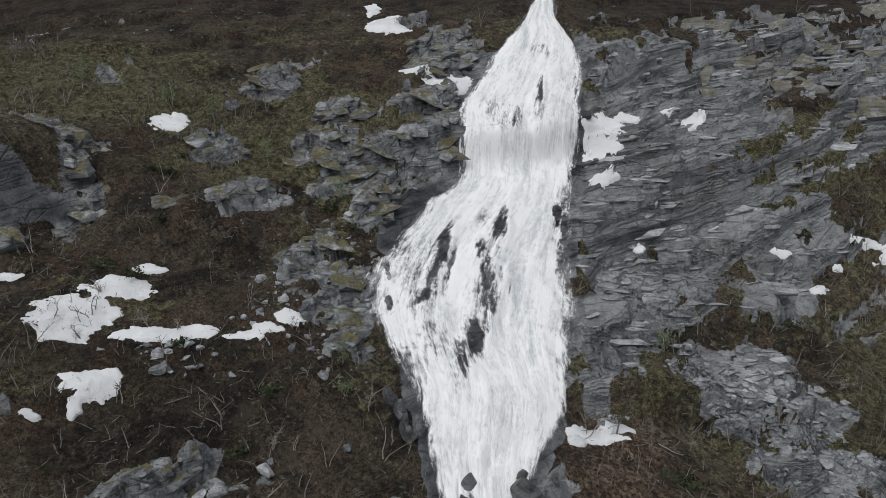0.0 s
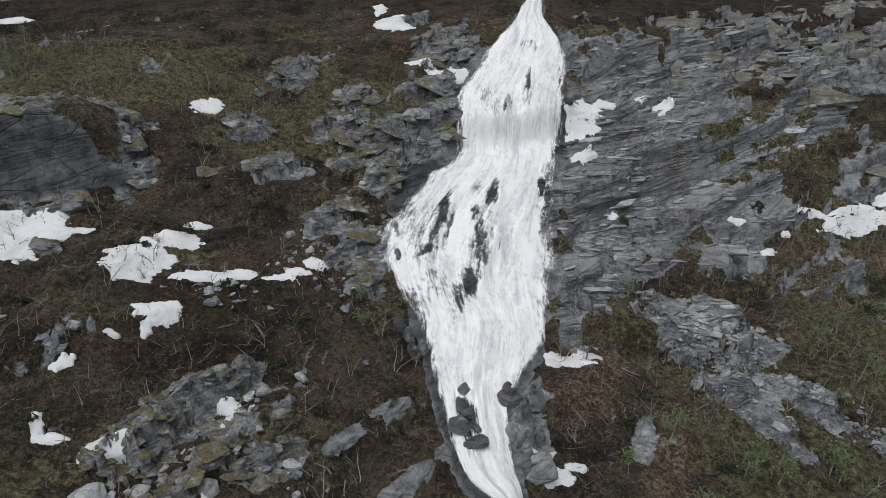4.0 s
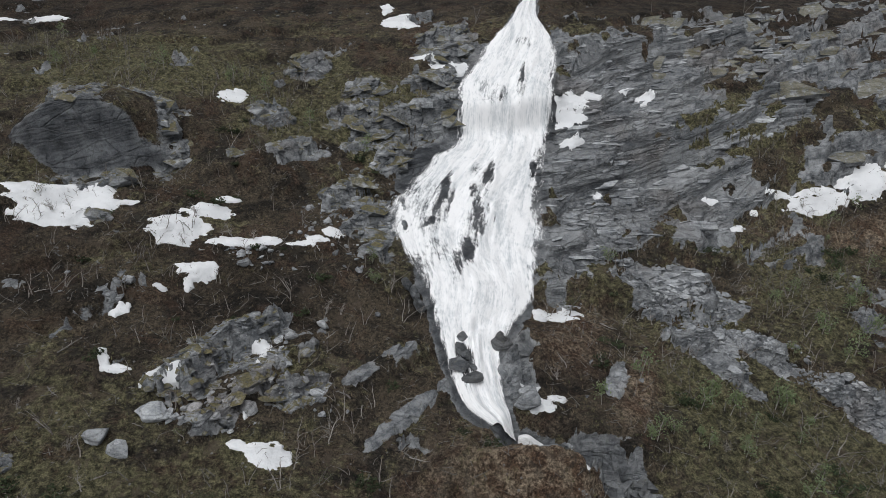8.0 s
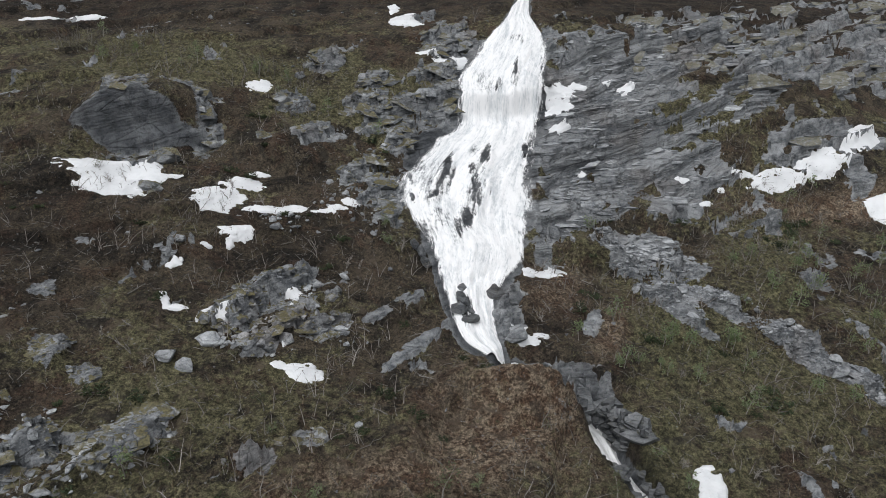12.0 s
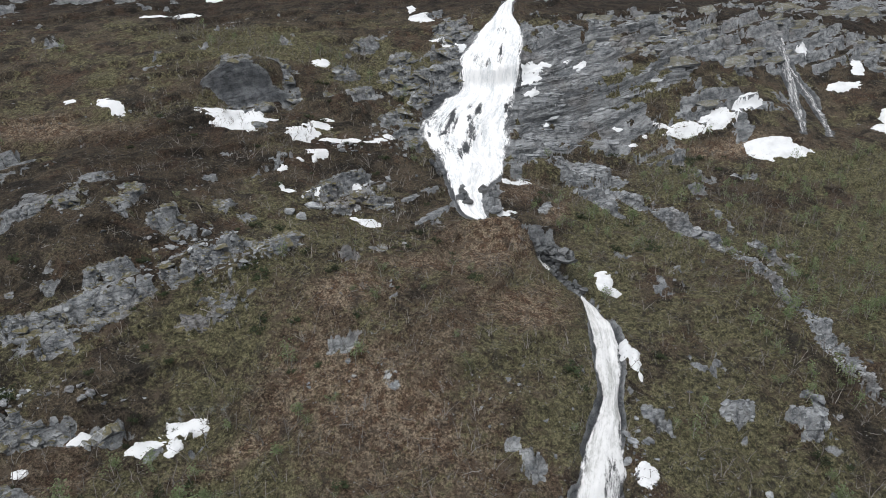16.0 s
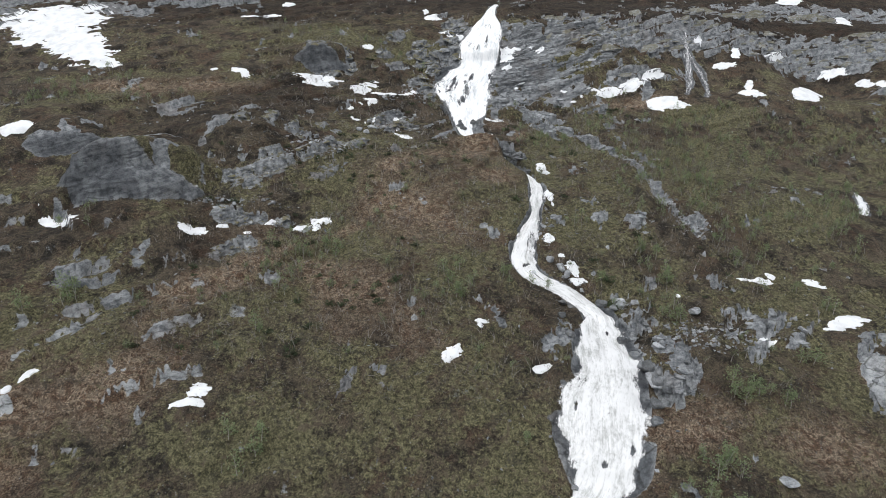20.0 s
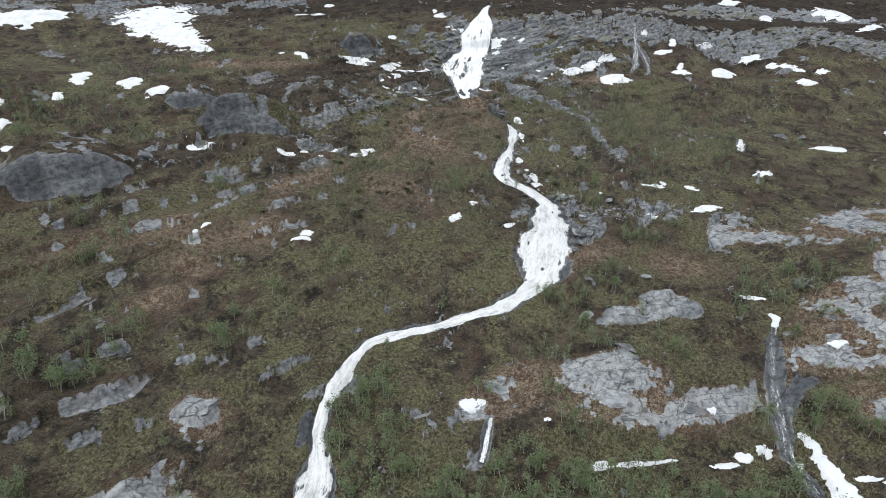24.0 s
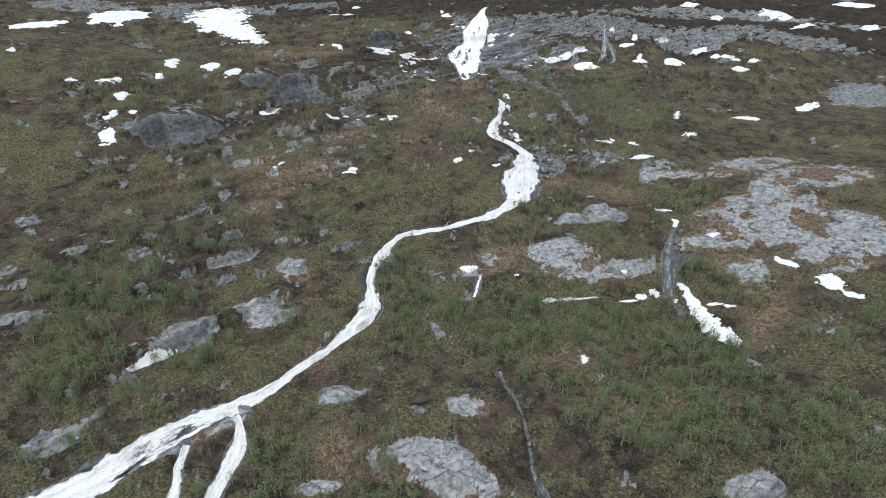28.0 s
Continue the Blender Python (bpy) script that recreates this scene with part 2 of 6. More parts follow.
def plain_material(name, a, b, scale=3.0, rough=0.9, spread=0.35, isle=False, thin=False):
    """Two tones in a mottle, shifted from one piece to the next."""
    k = Nodes(name, rough)
    col = k.mix(k.ramp(k.noise(k.place(), scale, 5, 0.7), 0.35, 0.65), a, b)
    if isle:
        vary = k.geo.outputs["Random Per Island"]
    else:
        vary = k.n.new("ShaderNodeObjectInfo").outputs["Random"]
    shade = k.math("MULTIPLY_ADD", vary, 2 * spread, 1 - spread)
    both = k.n.new("ShaderNodeCombineColor")
    for i in range(3):
        k.l.new(shade, both.inputs[i])
    paint = k.mix(1.0, col, both.outputs[0], "MULTIPLY")
    if thin:  # leaves let light through
        pass_on, blend = k.n.new("ShaderNodeBsdfTranslucent"), k.n.new("ShaderNodeMixShader")
        k.l.new(paint, pass_on.inputs["Color"])
        blend.inputs[0].default_value = 0.45
        k.l.new(k.shader.outputs[0], blend.inputs[1])
        k.l.new(pass_on.outputs[0], blend.inputs[2])
        k.l.new(blend.outputs[0], k.n["Material Output"].inputs["Surface"])
    return k.done(paint)


GROUND = ground_material()
STONE = boulder_material("grey_stone", 1.0, 0.6)
MOSSY_STONE = boulder_material("mossy_stone", 0.95, 0.5, 0.85)
DARK_STONE = boulder_material("dark_stone", 0.72, 0.5, 0.6)
PALE_STONE = boulder_material("pale_stone", 1.08, 0.4)
# Wet rock; its dark tone also paints shade in the gorge and under ledges.
WET_AND_SHADE_STONE = boulder_material("wet_and_shade_stone", 0.5)
WET_AND_SHADE_STONE.node_tree.nodes["Principled BSDF"].inputs["Roughness"].default_value = 0.45
SNOW = snow_material()
WHITE_WATER = water_material("white_water", (0.55, 0.58, 0.6), 0.22)
STREAM_WATER = water_material("stream_water", (0.36, 0.365, 0.35), 0.3, 0.74)
VEIL_WATER = water_material("veil_water", (0.4, 0.42, 0.43), 0.42, 0.8)
BARK = plain_material("birch_bark", (0.2, 0.18, 0.16), (0.36, 0.34, 0.31), 6.0)
TWIG = plain_material("birch_twig", (0.07, 0.055, 0.048), (0.13, 0.105, 0.09), 6.0)
DRIFT = plain_material("bleached_wood", (0.2, 0.19, 0.175), (0.33, 0.31, 0.285), 5.0)
LEAF = plain_material("spring_leaf", (0.15, 0.195, 0.095), (0.27, 0.325, 0.18), 2.0, spread=0.15, isle=True, thin=True)
LEAF_DRAB = plain_material("drab_leaf", (0.1, 0.115, 0.065), (0.17, 0.18, 0.105), 2.0, spread=0.3, thin=True)
HEATH = plain_material("heath_shrub", (0.085, 0.065, 0.045), (0.15, 0.12, 0.075), 0.4, spread=0.5, isle=True)
SEDGE = plain_material("sedge", (0.075, 0.075, 0.038), (0.17, 0.155, 0.083), 0.4, spread=0.5, isle=True)
JUNIPER = plain_material("juniper_green", (0.028, 0.04, 0.02), (0.06, 0.075, 0.036), 2.0, spread=0.3)


# ---- the lie of the land: east, north, reach and rise of each swell ----
PROFILE_Y = [-260, -180, -140, -100, -60, -30, 0, 25, 45, 62, 80, 110, 160, 240, 330]
PROFILE_Z = [-114.3, -88.3, -84.2, -72.7, -55.1, -47.4, -34.4, -32.2, -27.5, -17.9, -8.0, 2.4, 3.5, 21.7, 41.0]
WIDE_SWELLS = [  # broad shoulders and hollows
    (150, 11, 100, -14.7), (-220, -40, 100, 15.6), (300, 100, 100, -21.9), (200, -140, 100, 18.5),
    (-300, -200, 100, 13.8), (-300, 60, 100, 10.8), (0, -260, 60, -7.2),
]
UPPER_SWELLS = [  # knolls and hollows round the high fall
    (137, 95, 22, -15.5), (-53, 51, 35, 7.9), (88, 75, 14, -2.5), (-107, 47, 35, 6.8),
    (10, 90, 22, 5.1), (39, 61, 14, -5.7), (57, 61, 14, -4.2), (20, 61, 14, -2.8),
    (231, 147, 14, 3.7), (40, 73, 14, 2.2), (-100, 130, 35, 2.7), (-8, 46, 14, 1.8),
    (0, 102, 14, -1.9), (220, 60, 35, -2.2), (97, 78, 14, -5.2), (79, 84, 14, -4.1),
    (-64, 80, 14, -2.6),
]
LOWER_SWELLS = [  # knolls and hollows below it
    (-104, -140, 35, 9.6), (-73, -26, 14, 7.2), (-200, -140, 14, 4.9), (-54, 7, 14, 5.5),
    (-300, -60, 14, 6.3), (-4, -89, 22, -3.4), (-108, 4, 14, 3.3), (68, -149, 35, -3.4),
    (74, -62, 22, -3.8), (32, -44, 14, -3.0), (-28, -20, 14, -2.9), (25, 9, 22, -2.9),
    (-134, -42, 14, 1.7), (122, -86, 35, 3.7), (43, -106, 14, 4.4), (-52, -115, 22, 2.9),
    (20, -163, 35, -2.5), (-220, -40, 14, -3.5), (-200, -140, 22, 7.0), (55, -116, 14, -1.7),
]


def profile(y):
    """The mean rise of the mountainside, rounded off between its knots."""
    total = 0.0
    for shift, part_of in ((-9, 0.15), (-4.5, 0.22), (0, 0.26), (4.5, 0.22), (9, 0.15)):
        total = total + part_of * np.interp(y + shift, PROFILE_Y, PROFILE_Z)
    return total


def land(x, y):
    """Height of the bare mountainside without its small relief."""
    z = profile(y)
    for group in (WIDE_SWELLS, UPPER_SWELLS, LOWER_SWELLS):
        for cx, cy, reach, rise in group:
            z = z + rise * np.exp(-((x - cx) ** 2 + (y - cy) ** 2) / reach**2)
    return z


FALL_ROCK = [
    (25, 73, 14.0, 8.0, -156), (35, 81, 23.7, 9.0, -145), (46, 97, 21.6, 6.8, -143), (17, 62, 9.4, 5.7, 63), (22, 58, 12.2, 5.6, -143),
    (14, 49, 8.6, 4.9, 63), (35, 67, 11.3, 4.6, -157), (48, 76, 14.4, 3.8, -151), (25, 47, 5.6, 3.7, -175), (26, 39, 3.2, 2.5, 67),
    (-2, 81, 7.6, 5.4, 93), (-4, 70, 2.8, 2.6, -166), (-3, 64, 4.2, 3.1, 84), (3, 62, 20.3, 10.5, 83), (-7, 57, 5.2, 2.8, -126),
    (2, 46, 8.0, 5.5, 84), (-2, 38, 2.6, 0.9, 60), (2.4, 31, 4.2, 1.7, 81),
    (33, 58, 7.0, 4.0, -150), (29, 50, 5.0, 2.6, -160), (39, 65, 7.0, 3.4, -155),
]
LEFT_ROCK = [
    (-11, 61, 4.2, 2.0, -140), (-12, 49, 4.9, 3.4, 104), (-9, 45, 3.2, 2.1, 95), (-23, 73, 3.6, 2.5, -125), (-25, 61, 2.8, 1.4, -148),
    (-13, 69, 3.6, 1.7, -150), (-15, 64, 3.4, 2.2, -150), (-41, 54, 7.3, 3.6, -160), (-35, 53, 3.5, 2.4, 114), (-42, 59, 3.5, 0.8, -174),
    (-43, 48, 4.9, 2.8, -175), (-25, 54, 3.4, 2.0, -169), (-22, 55, 4.7, 2.2, -162), (-6, 51, 6.1, 3.5, 91), (-40, 42, 2.8, 1.8, 180),
]
PILE_ROCK = [
    (-18, 26, 4.4, 2.8, -103), (-16, 31, 3.6, 1.3, -155), (-20, 21, 3.1, 2.6, 176), (-13, 24, 2.9, 1.7, -136), (-22, 23, 3.1, 1.3, -171),
    (-27, 9, 4.1, 1.7, -137), (-37, 16, 2.4, 2.4, -161), (-33, 14, 2.0, 1.5, 166), (-31, 6, 2.3, 1.3, -126), (-12, 10, 1.6, 1.0, -176),
    (5, 30, 4.5, 3.4, 57),
]
GULLY_ROCK = [
    (27, 45, 6.1, 4.9, 158), (26, 39, 4.3, 3.3, 124), (28, 33, 3.6, 1.4, 129), (36, 35, 6.4, 1.5, 137), (41, 29, 5.6, 1.5, 127),
    (16, 31, 3.7, 1.2, 71), (-4, 23, 4.0, 0.9, -128), (-7, 28, 4.0, 0.8, -138), (7, 20, 2.3, 2.0, 77), (12, 21, 3.1, 1.8, 169),
    (15, 18, 3.7, 1.5, 89),
]
SIDE_ROCK = [
    (-35, 3, 7.0, 2.4, -129), (-27, 8, 4.0, 1.6, -154), (-45, -5, 4.9, 2.3, -156), (-48, -12, 4.5, 1.5, -147), (-78, 20, 5.1, 4.3, 137),
    (-49, 10, 4.3, 2.1, 104), (-46, -22, 9.8, 1.2, -168), (-19, 28, 7.1, 2.7, -144), (42, -14, 3.4, 2.0, 52),
    (34, -14, 2.5, 1.2, -168), (50, -0, 6.4, 1.7, 110), (56, -13, 4.5, 3.4, 44), (51, -8, 3.0, 1.3, 135), (51, 25, 9.0, 1.2, 110),
    (37, 32, 6.5, 1.2, 127), (-46, -32, 7.7, 3.0, -144),
]
KNOLL_ROCK = [
    (-73, -20.5, 13.0, 4.5, 27), (-96, -2, 7.6, 3.5, -130), (-72, -44, 5.9, 4.6, -172), (-77, 23, 11.0, 3.4, -177), (-46, -8, 8.1, 3.5, -141),
    (-30, 4, 7.0, 2.6, -130), (-68, -58, 7.4, 1.4, -135), (39, -58, 9.9, 3.9, 74), (37, -49, 8.3, 2.9, 85), (21, -52, 6.6, 4.3, 57),
    (80, -51, 12.7, 4.0, 57), (57, -46, 7.5, 6.5, 65), (35, -42, 5.8, 3.1, 89), (64, -45, 8.2, 5.1, 36),
]
SLAB_ROCK = [
    (35, -110, 13.4, 5.3, 176), (48, -90, 11.0, 3.3, -155), (29, -113, 8.0, 4.1, 172), (40, -118, 17.3, 4.2, 179), (58, -114, 8.7, 3.8, -169),
    (13, -112, 12.0, 6.1, -150), (101, -91, 18.4, 10.3, -164), (118, -76, 14.7, 7.9, 52), (89, -103, 13.1, 6.4, 176), (92, -118, 8.7, 7.0, 138),
    (71, -112, 14.0, 2.8, 70), (79, -54, 5.8, 4.5, 45), (89, -56, 8.2, 4.1, 169), (-114, -55.5, 14.0, 4.5, 26), (-130, -53, 9.8, 4.5, -166),
    (-50, -126, 5.0, 3.3, 166), (-55, -143, 6.2, 3.4, -146),
]
FOOT_ROCK = [
    (128, -109, 19.2, 13.7, -152), (114, -96, 21.6, 14.3, 179), (-1, -191, 13.2, 5.6, 158), (-12, -192, 5.9, 3.0, 163), (-27, -174, 6.4, 1.7, -153),
    (5, -174, 6.5, 3.0, -173), (65, -195, 6.5, 2.6, -159), (-52, -144, 7.9, 3.9, -153), (-51, -124, 5.8, 4.1, -175), (-72, -157, 12.9, 1.9, -141),
    (-115, -127, 21.4, 3.3, -150), (-86, -190, 9.7, 3.0, -153), (-28, -197, 5.9, 1.7, -167), (221, 54, 21.7, 11.3, -158), (140, -65, 23.2, 11.4, -166),
    (120, -51, 23.5, 8.7, -154), (-57, -186, 14.0, 2.8, -145),
]
UPPER_ROCK = [
    (62, 92, 30, 9, 15), (90, 102, 36, 11, 3), (130, 108, 32, 10, 5), (165, 108, 36, 10, -5), (207, 103, 42, 11, 0), (193, 165, 80, 12, 3), (120, 136, 40, 8, 5),
    (-163, 77, 17, 7, -10), (-125, 87, 18, 6, -20), (-222, 77, 30, 8, 10), (-166, 92, 22, 6, 30), (-100, 97, 20, 5, 10), (62, 72, 12, 4, 8),
]
FOOT_ROCK += [(-66, -152, 22, 2.4, 47), (-72, -123.5, 9, 1.7, 38), (-145, -110, 7, 1.6, 45), (-90, -93, 12, 1.6, 58)]
LEDGES = [
    (-0.8, 65.6, 14.3, 69.8, 5.0), (-12.1, 61.3, -5.0, 63.6, 3.5), (-8.4, 54.7, -2.9, 58.5, 2.5), (-47.1, 48.8, -35.6, 54.3, 4.0),
    (-26.6, 51.6, -17.2, 52.1, 2.0), (13.3, 59.2, 41.1, 71.8, 2.5), (9.2, 42.4, 20.3, 43.2, 3.5), (23.3, 53.0, 32.9, 52.8, 2.0),
    (23.7, 81.0, 52.3, 96.9, 3.0), (-89.0, -29.0, -57.0, -13.0, 5.5), (-58.7, -25.2, -37.3, -19.4, 2.2), (21.4, -124.0, 51.5, -123.1, 2.5),
    (52.7, -123.3, 65.5, -123.4, 2.5), (-107.6, -165.9, -59.1, -153.8, 2.0), (-137.1, -127.7, -105.7, -117.3, 1.5), (-126.3, -62.8, -101.4, -50.7, 4.0),
    (5.6, 21.4, 16.4, 21.8, 2.5), (-82, -169, -50, -135, 4.0), (-79, -129, -64, -117, 3.0), (-150, -116, -140, -104, 2.5), (-98, -105, -83, -80, 2.2), (36.3, -55.5, 36.3, -65.9, 2.0),
]
HIGH_FALL = [  # east, north, width
    (12.0, 96.0, 2.6), (11.3, 92.0, 3.5), (10.7, 88.0, 4.4), (10.5, 86.0, 5.5), (10.4, 84.0, 7.9), (10.2, 82.0, 9.9),
    (9.5, 80.0, 11.1), (8.5, 76.0, 12.3), (7.7, 74.0, 13.6), (7.0, 72.0, 14.4), (6.6, 70.0, 14.5), (6.4, 66.0, 13.3),
    (6.2, 64.0, 12.9), (5.5, 62.0, 13.6), (4.7, 60.0, 14.8), (3.7, 58.0, 16.2), (2.8, 56.0, 17.5), (2.1, 54.0, 18.5),
    (1.7, 52.0, 18.7), (1.4, 50.0, 18.7), (1.1, 48.0, 18.6), (0.8, 46.0, 18.2), (1.3, 44.0, 16.3), (1.8, 42.0, 14.3),
    (2.4, 40.0, 12.1), (2.2, 38.0, 10.3), (1.8, 36.0, 9.2), (1.6, 34.0, 7.7), (1.7, 32.5, 6.4), (1.7, 31.0, 5.6),
    (2.0, 29.5, 5.0), (2.2, 28.0, 4.8), (2.5, 26.5, 4.7), (3.1, 25.0, 3.9), (4.2, 23.5, 2.5), (5.2, 22.6, 2.0),
]
GORGE_STREAM = [
    (5.2, 22.8, 1.8), (7.7, 22.4, 1.5), (9.6, 22.0, 1.6), (11.6, 21.5, 2.1), (13.1, 20.2, 2.4), (14.3, 18.2, 2.4),
    (15.1, 15.6, 1.8), (16.6, 11.5, 1.4), (18.4, 7.0, 1.2),
]
UPPER_STREAM = [
    (19.9, 3.2, 1.7), (20.4, 0.3, 2.9), (20.3, -3.2, 3.6), (19.9, -6.0, 3.5), (19.4, -9.0, 3.1), (19.1, -11.3, 2.4),
    (18.9, -12.8, 2.2), (18.4, -14.9, 3.3), (17.4, -17.8, 4.4), (16.6, -20.8, 5.3), (15.9, -23.6, 5.8), (15.0, -27.0, 5.7),
    (14.6, -30.0, 5.6), (15.6, -32.6, 4.8), (18.0, -34.6, 4.2), (20.6, -35.8, 4.0), (23.8, -37.0, 4.2), (27.0, -39.2, 4.6),
]
MIDDLE_FALL = [
    (28.9, -41.6, 6.4), (28.9, -44.9, 8.4), (28.4, -48.4, 10.0), (28.2, -53.5, 12.0), (27.7, -57.5, 12.6), (26.9, -61.6, 13.2),
    (25.7, -64.4, 14.4), (24.9, -67.6, 15.8), (24.5, -70.2, 16.2), (24.1, -72.8, 14.9), (23.4, -75.3, 11.5), (22.7, -77.2, 8.0),
    (21.6, -79.4, 6.4),
]
LOWER_STREAM = [
    (19.6, -82.0, 5.6), (16.0, -84.8, 4.6), (12.1, -86.6, 4.0), (7.5, -87.8, 3.3), (3.2, -88.7, 3.0), (-4.9, -91.6, 3.4),
    (-13.8, -95.4, 3.4), (-19.8, -98.6, 3.0),
]
LOWER_RUN = [
    (-22.8, -104.1, 3.4), (-23.8, -110.0, 4.6), (-25.0, -113.5, 3.6), (-26.5, -120.0, 3.8), (-26.6, -123.6, 3.2), (-25.9, -126.9, 3.2),
    (-24.8, -130.1, 4.6), (-25.0, -135.0, 8.6), (-25.2, -138.6, 8.0), (-27.4, -143.6, 5.2), (-31.4, -150.3, 4.2),
]
FOOT_STREAM = [
    (-36.0, -159.0, 3.6), (-40.0, -164.9, 3.2), (-42.6, -169.3, 3.6), (-45.2, -173.4, 4.4), (-49.4, -177.1, 5.0), (-53.7, -179.9, 5.6),
    (-58.1, -182.9, 6.2), (-62.8, -186.3, 7.0), (-67.1, -190.4, 7.8), (-72.3, -194.8, 8.6), (-75.9, -198.4, 9.6), (-79.3, -202.0, 10.0),
    (-95, -214, 11), (-118, -230, 12),
]
SIDE_BRANCH = [
    (-51.0, -180.5, 2.4), (-48.5, -184.1, 2.1), (-47.2, -188.6, 4.4), (-47.8, -193.2, 3.8), (-48.9, -197.6, 4.2), (-49.6, -200.6, 4.3),
]
SIDE_RILL = [
    (-59.3, -188.9, 2.1), (-59.1, -193.4, 2.3), (-58.2, -197.7, 2.4), (-57.8, -200.6, 2.6),
]
FAR_FALL = [
    (86.1, 101.1, 1.6), (85.6, 96.0, 2.6), (84.9, 90.2, 3.6), (84.4, 85.5, 3.2), (83.6, 80.0, 3.0), (80.6, 71.0, 2.2), (77.4, 63.1, 1.2),
]
FAR_FORK = [
    (85.6, 91.5, 1.4), (87.4, 87.0, 2.2), (88.7, 83.5, 2.6), (89.4, 77.5, 2.4), (87.6, 71.0, 1.8), (84.9, 65.7, 1.2),
]
RIGHT_FALL = [
    (78.1, -92.1, 1.5), (75.2, -97.8, 2.1), (72.2, -105.3, 2.3), (70.3, -112.2, 2.5), (68.9, -118.7, 2.9), (67.7, -124.8, 3.3),
    (69.2, -130.8, 2.5), (69.7, -135.0, 1.9),
]
THIN_FALL = [
    (8.7, -118.7, 1.1), (8.1, -122.9, 1.3), (7.2, -126.9, 1.3), (6.4, -129.6, 1.3),
]
SMALL_FALL = [
    (110.3, 15.2, 1.2), (106.8, 7.2, 2.1), (103.9, -0.2, 2.3),
]
DARK_BROOK = [
    (12.7, -160.6, 2.1), (16.6, -169.0, 2.3), (18.8, -177.7, 2.5), (19.3, -185.0, 2.6), (19.7, -191.2, 3.0), (21.4, -195.6, 3.2),
]


GORGE_WALLS = [(14.0, 18.5, 5.5, 1.9, -25), (17.8, 8.0, 7.0, 1.5, 115)]
ROCKS = GORGE_WALLS + FALL_ROCK + LEFT_ROCK + PILE_ROCK + GULLY_ROCK + SIDE_ROCK + KNOLL_ROCK + SLAB_ROCK + FOOT_ROCK + UPPER_ROCK
GREENS = [
    (-12, 68, 8, 4, 0), (-20, 62, 10, 4, 10), (-45, 68, 25, 7, 0), (-10, 58, 4, 3, 0), (-60, 76, 25, 8, 0), (42, 73, 15, 4, 20),
    (-48, 65, 16, 6, -173), (-21, 74, 6, 3, -137), (-9, 65, 3, 2, -168), (44, 48, 15, 7, 50), (24, 30, 9, 5, 146),
    (32, 25, 9, 8, 131), (66, 21, 27, 13, -142), (80, 52, 24, 7, -169), (-25, -26, 21, 11, -139), (-30, -76, 13, 5, -176),
    (42, -139, 26, 8, -176), (-5, -139, 14, 8, -175), (33, -145, 33, 10, -176), (56, -173, 17, 13, -153), (88, -184, 15, 10, 42),
    (-102, -136, 30, 12, -138), (83, -3, 23, 9, -157), (-99, -157, 20, 6, -149),
]
RUSTS = [
    (-52, -44.5, 10, 3.4, 45), (-44, -37.5, 8, 3.0, 40), (-35, -29.5, 9, 3.0, 43), (-25, -22.5, 8, 2.8, 28),
    (-10, -15, 18, 12, -30), (-25, -40, 25, 10, -40), (10, 0, 8, 8, 0),
    (5, 12, 9, 6, -155), (-7, 6, 9, 3, -160), (-15, -1, 9, 4, -152), (-43, -38, 14, 4, -148), (-56, -68, 11, 8, -158), (-43, -41, 19, 4, -131),
    (7, 17, 9, 7, 157), (-69, -81, 9, 5, 179), (18, 30, 6, 2, 67), (12, 36, 6, 4, 60), (92, -134, 17, 9, 66), (40, -70, 10, 5, -168),
    (-85, -72, 27, 7, -149), (-73, -94, 11, 6, -142), (-62, -70, 8, 4, -157), (-76, 34, 16, 5, -177),
    (95, -117, 14, 9, -60), (84, -147, 14, 4.6, 50), (-77, -179, 7, 4, 0), (-72, -71, 15, 5.6, 156), (-36, -157, 11, 8, -101), (26, -73, 14, 7, 22), (64, -70, 15, 7, 0), (-24, -189, 9, 8, 0),
    (35, -150, 16, 8, 10), (48, -172, 14, 6, 0), (-100, 30, 25, 5, 5), (60, 60, 16, 3, 0),
]
DARK_HEATH = [(-95, -120, 50, 26, 30), (-72, -95, 30, 12, 30), (-85, 84, 50, 18, 0), (-75, -32, 40, 14, 10), (-55, 8, 40, 18, 10), (-110, -150, 40, 14, 35), (-40, 30, 30, 18, 0), (8, 34, 16, 9, 0), (60, 44, 22, 9, 10)]
WET_AND_SLIT = [(72.5, -107, 15, 2.4, 72), (74.5, -112, 7, 1.8, 60), (77.5, -110, 4, 1.6, 20), (7.5, -123, 4, 1.0, 80), (-29.0, -124.5, 5.0, 1.6, 88)]  # dark seeping rock; the last oval paints the shade of a slit
GULLY_LINE = [(18.7, 44.8), (24.2, 42.2), (31.1, 37.5), (36.7, 32.2), (43.0, 26.8), (48.5, 19.0), (49.9, 8.6), (50.1, -0.5), (51.9, -8.1), (55.1, -13.6), (56.4, -17.7)]
SIDE_GULLY = [(30.1, 39.5), (33.5, 37.5), (35.5, 34.0), (38.2, 31.3), (40.2, 27.8), (43.1, 25.4)]
KNOBS = [  # rounded knobs of rock: east, north, half width, height
    (-13.3, 68.5, 3.4, 1.6), (-21.4, 73.5, 3.2, 1.4), (-24.6, 61.5, 2.8, 1.1), (50.9, -86.5, 5.5, 2.2), (41.4, -92.6, 5.5, 1.9), (-50.6, -124.8, 5.4, 2.8),
    (56.5, -88.0, 6.2, 1.6), (-53.3, -143.5, 6.6, 2.6), (66.6, -196.0, 5.5, 2.6), (-27.0, -173.4, 5.6, 1.3), (41.4, -14.8, 2.6, 1.3), (33.7, -14.2, 2.4, 0.7), (-1.0, -190.0, 9.0, 2.4),
]
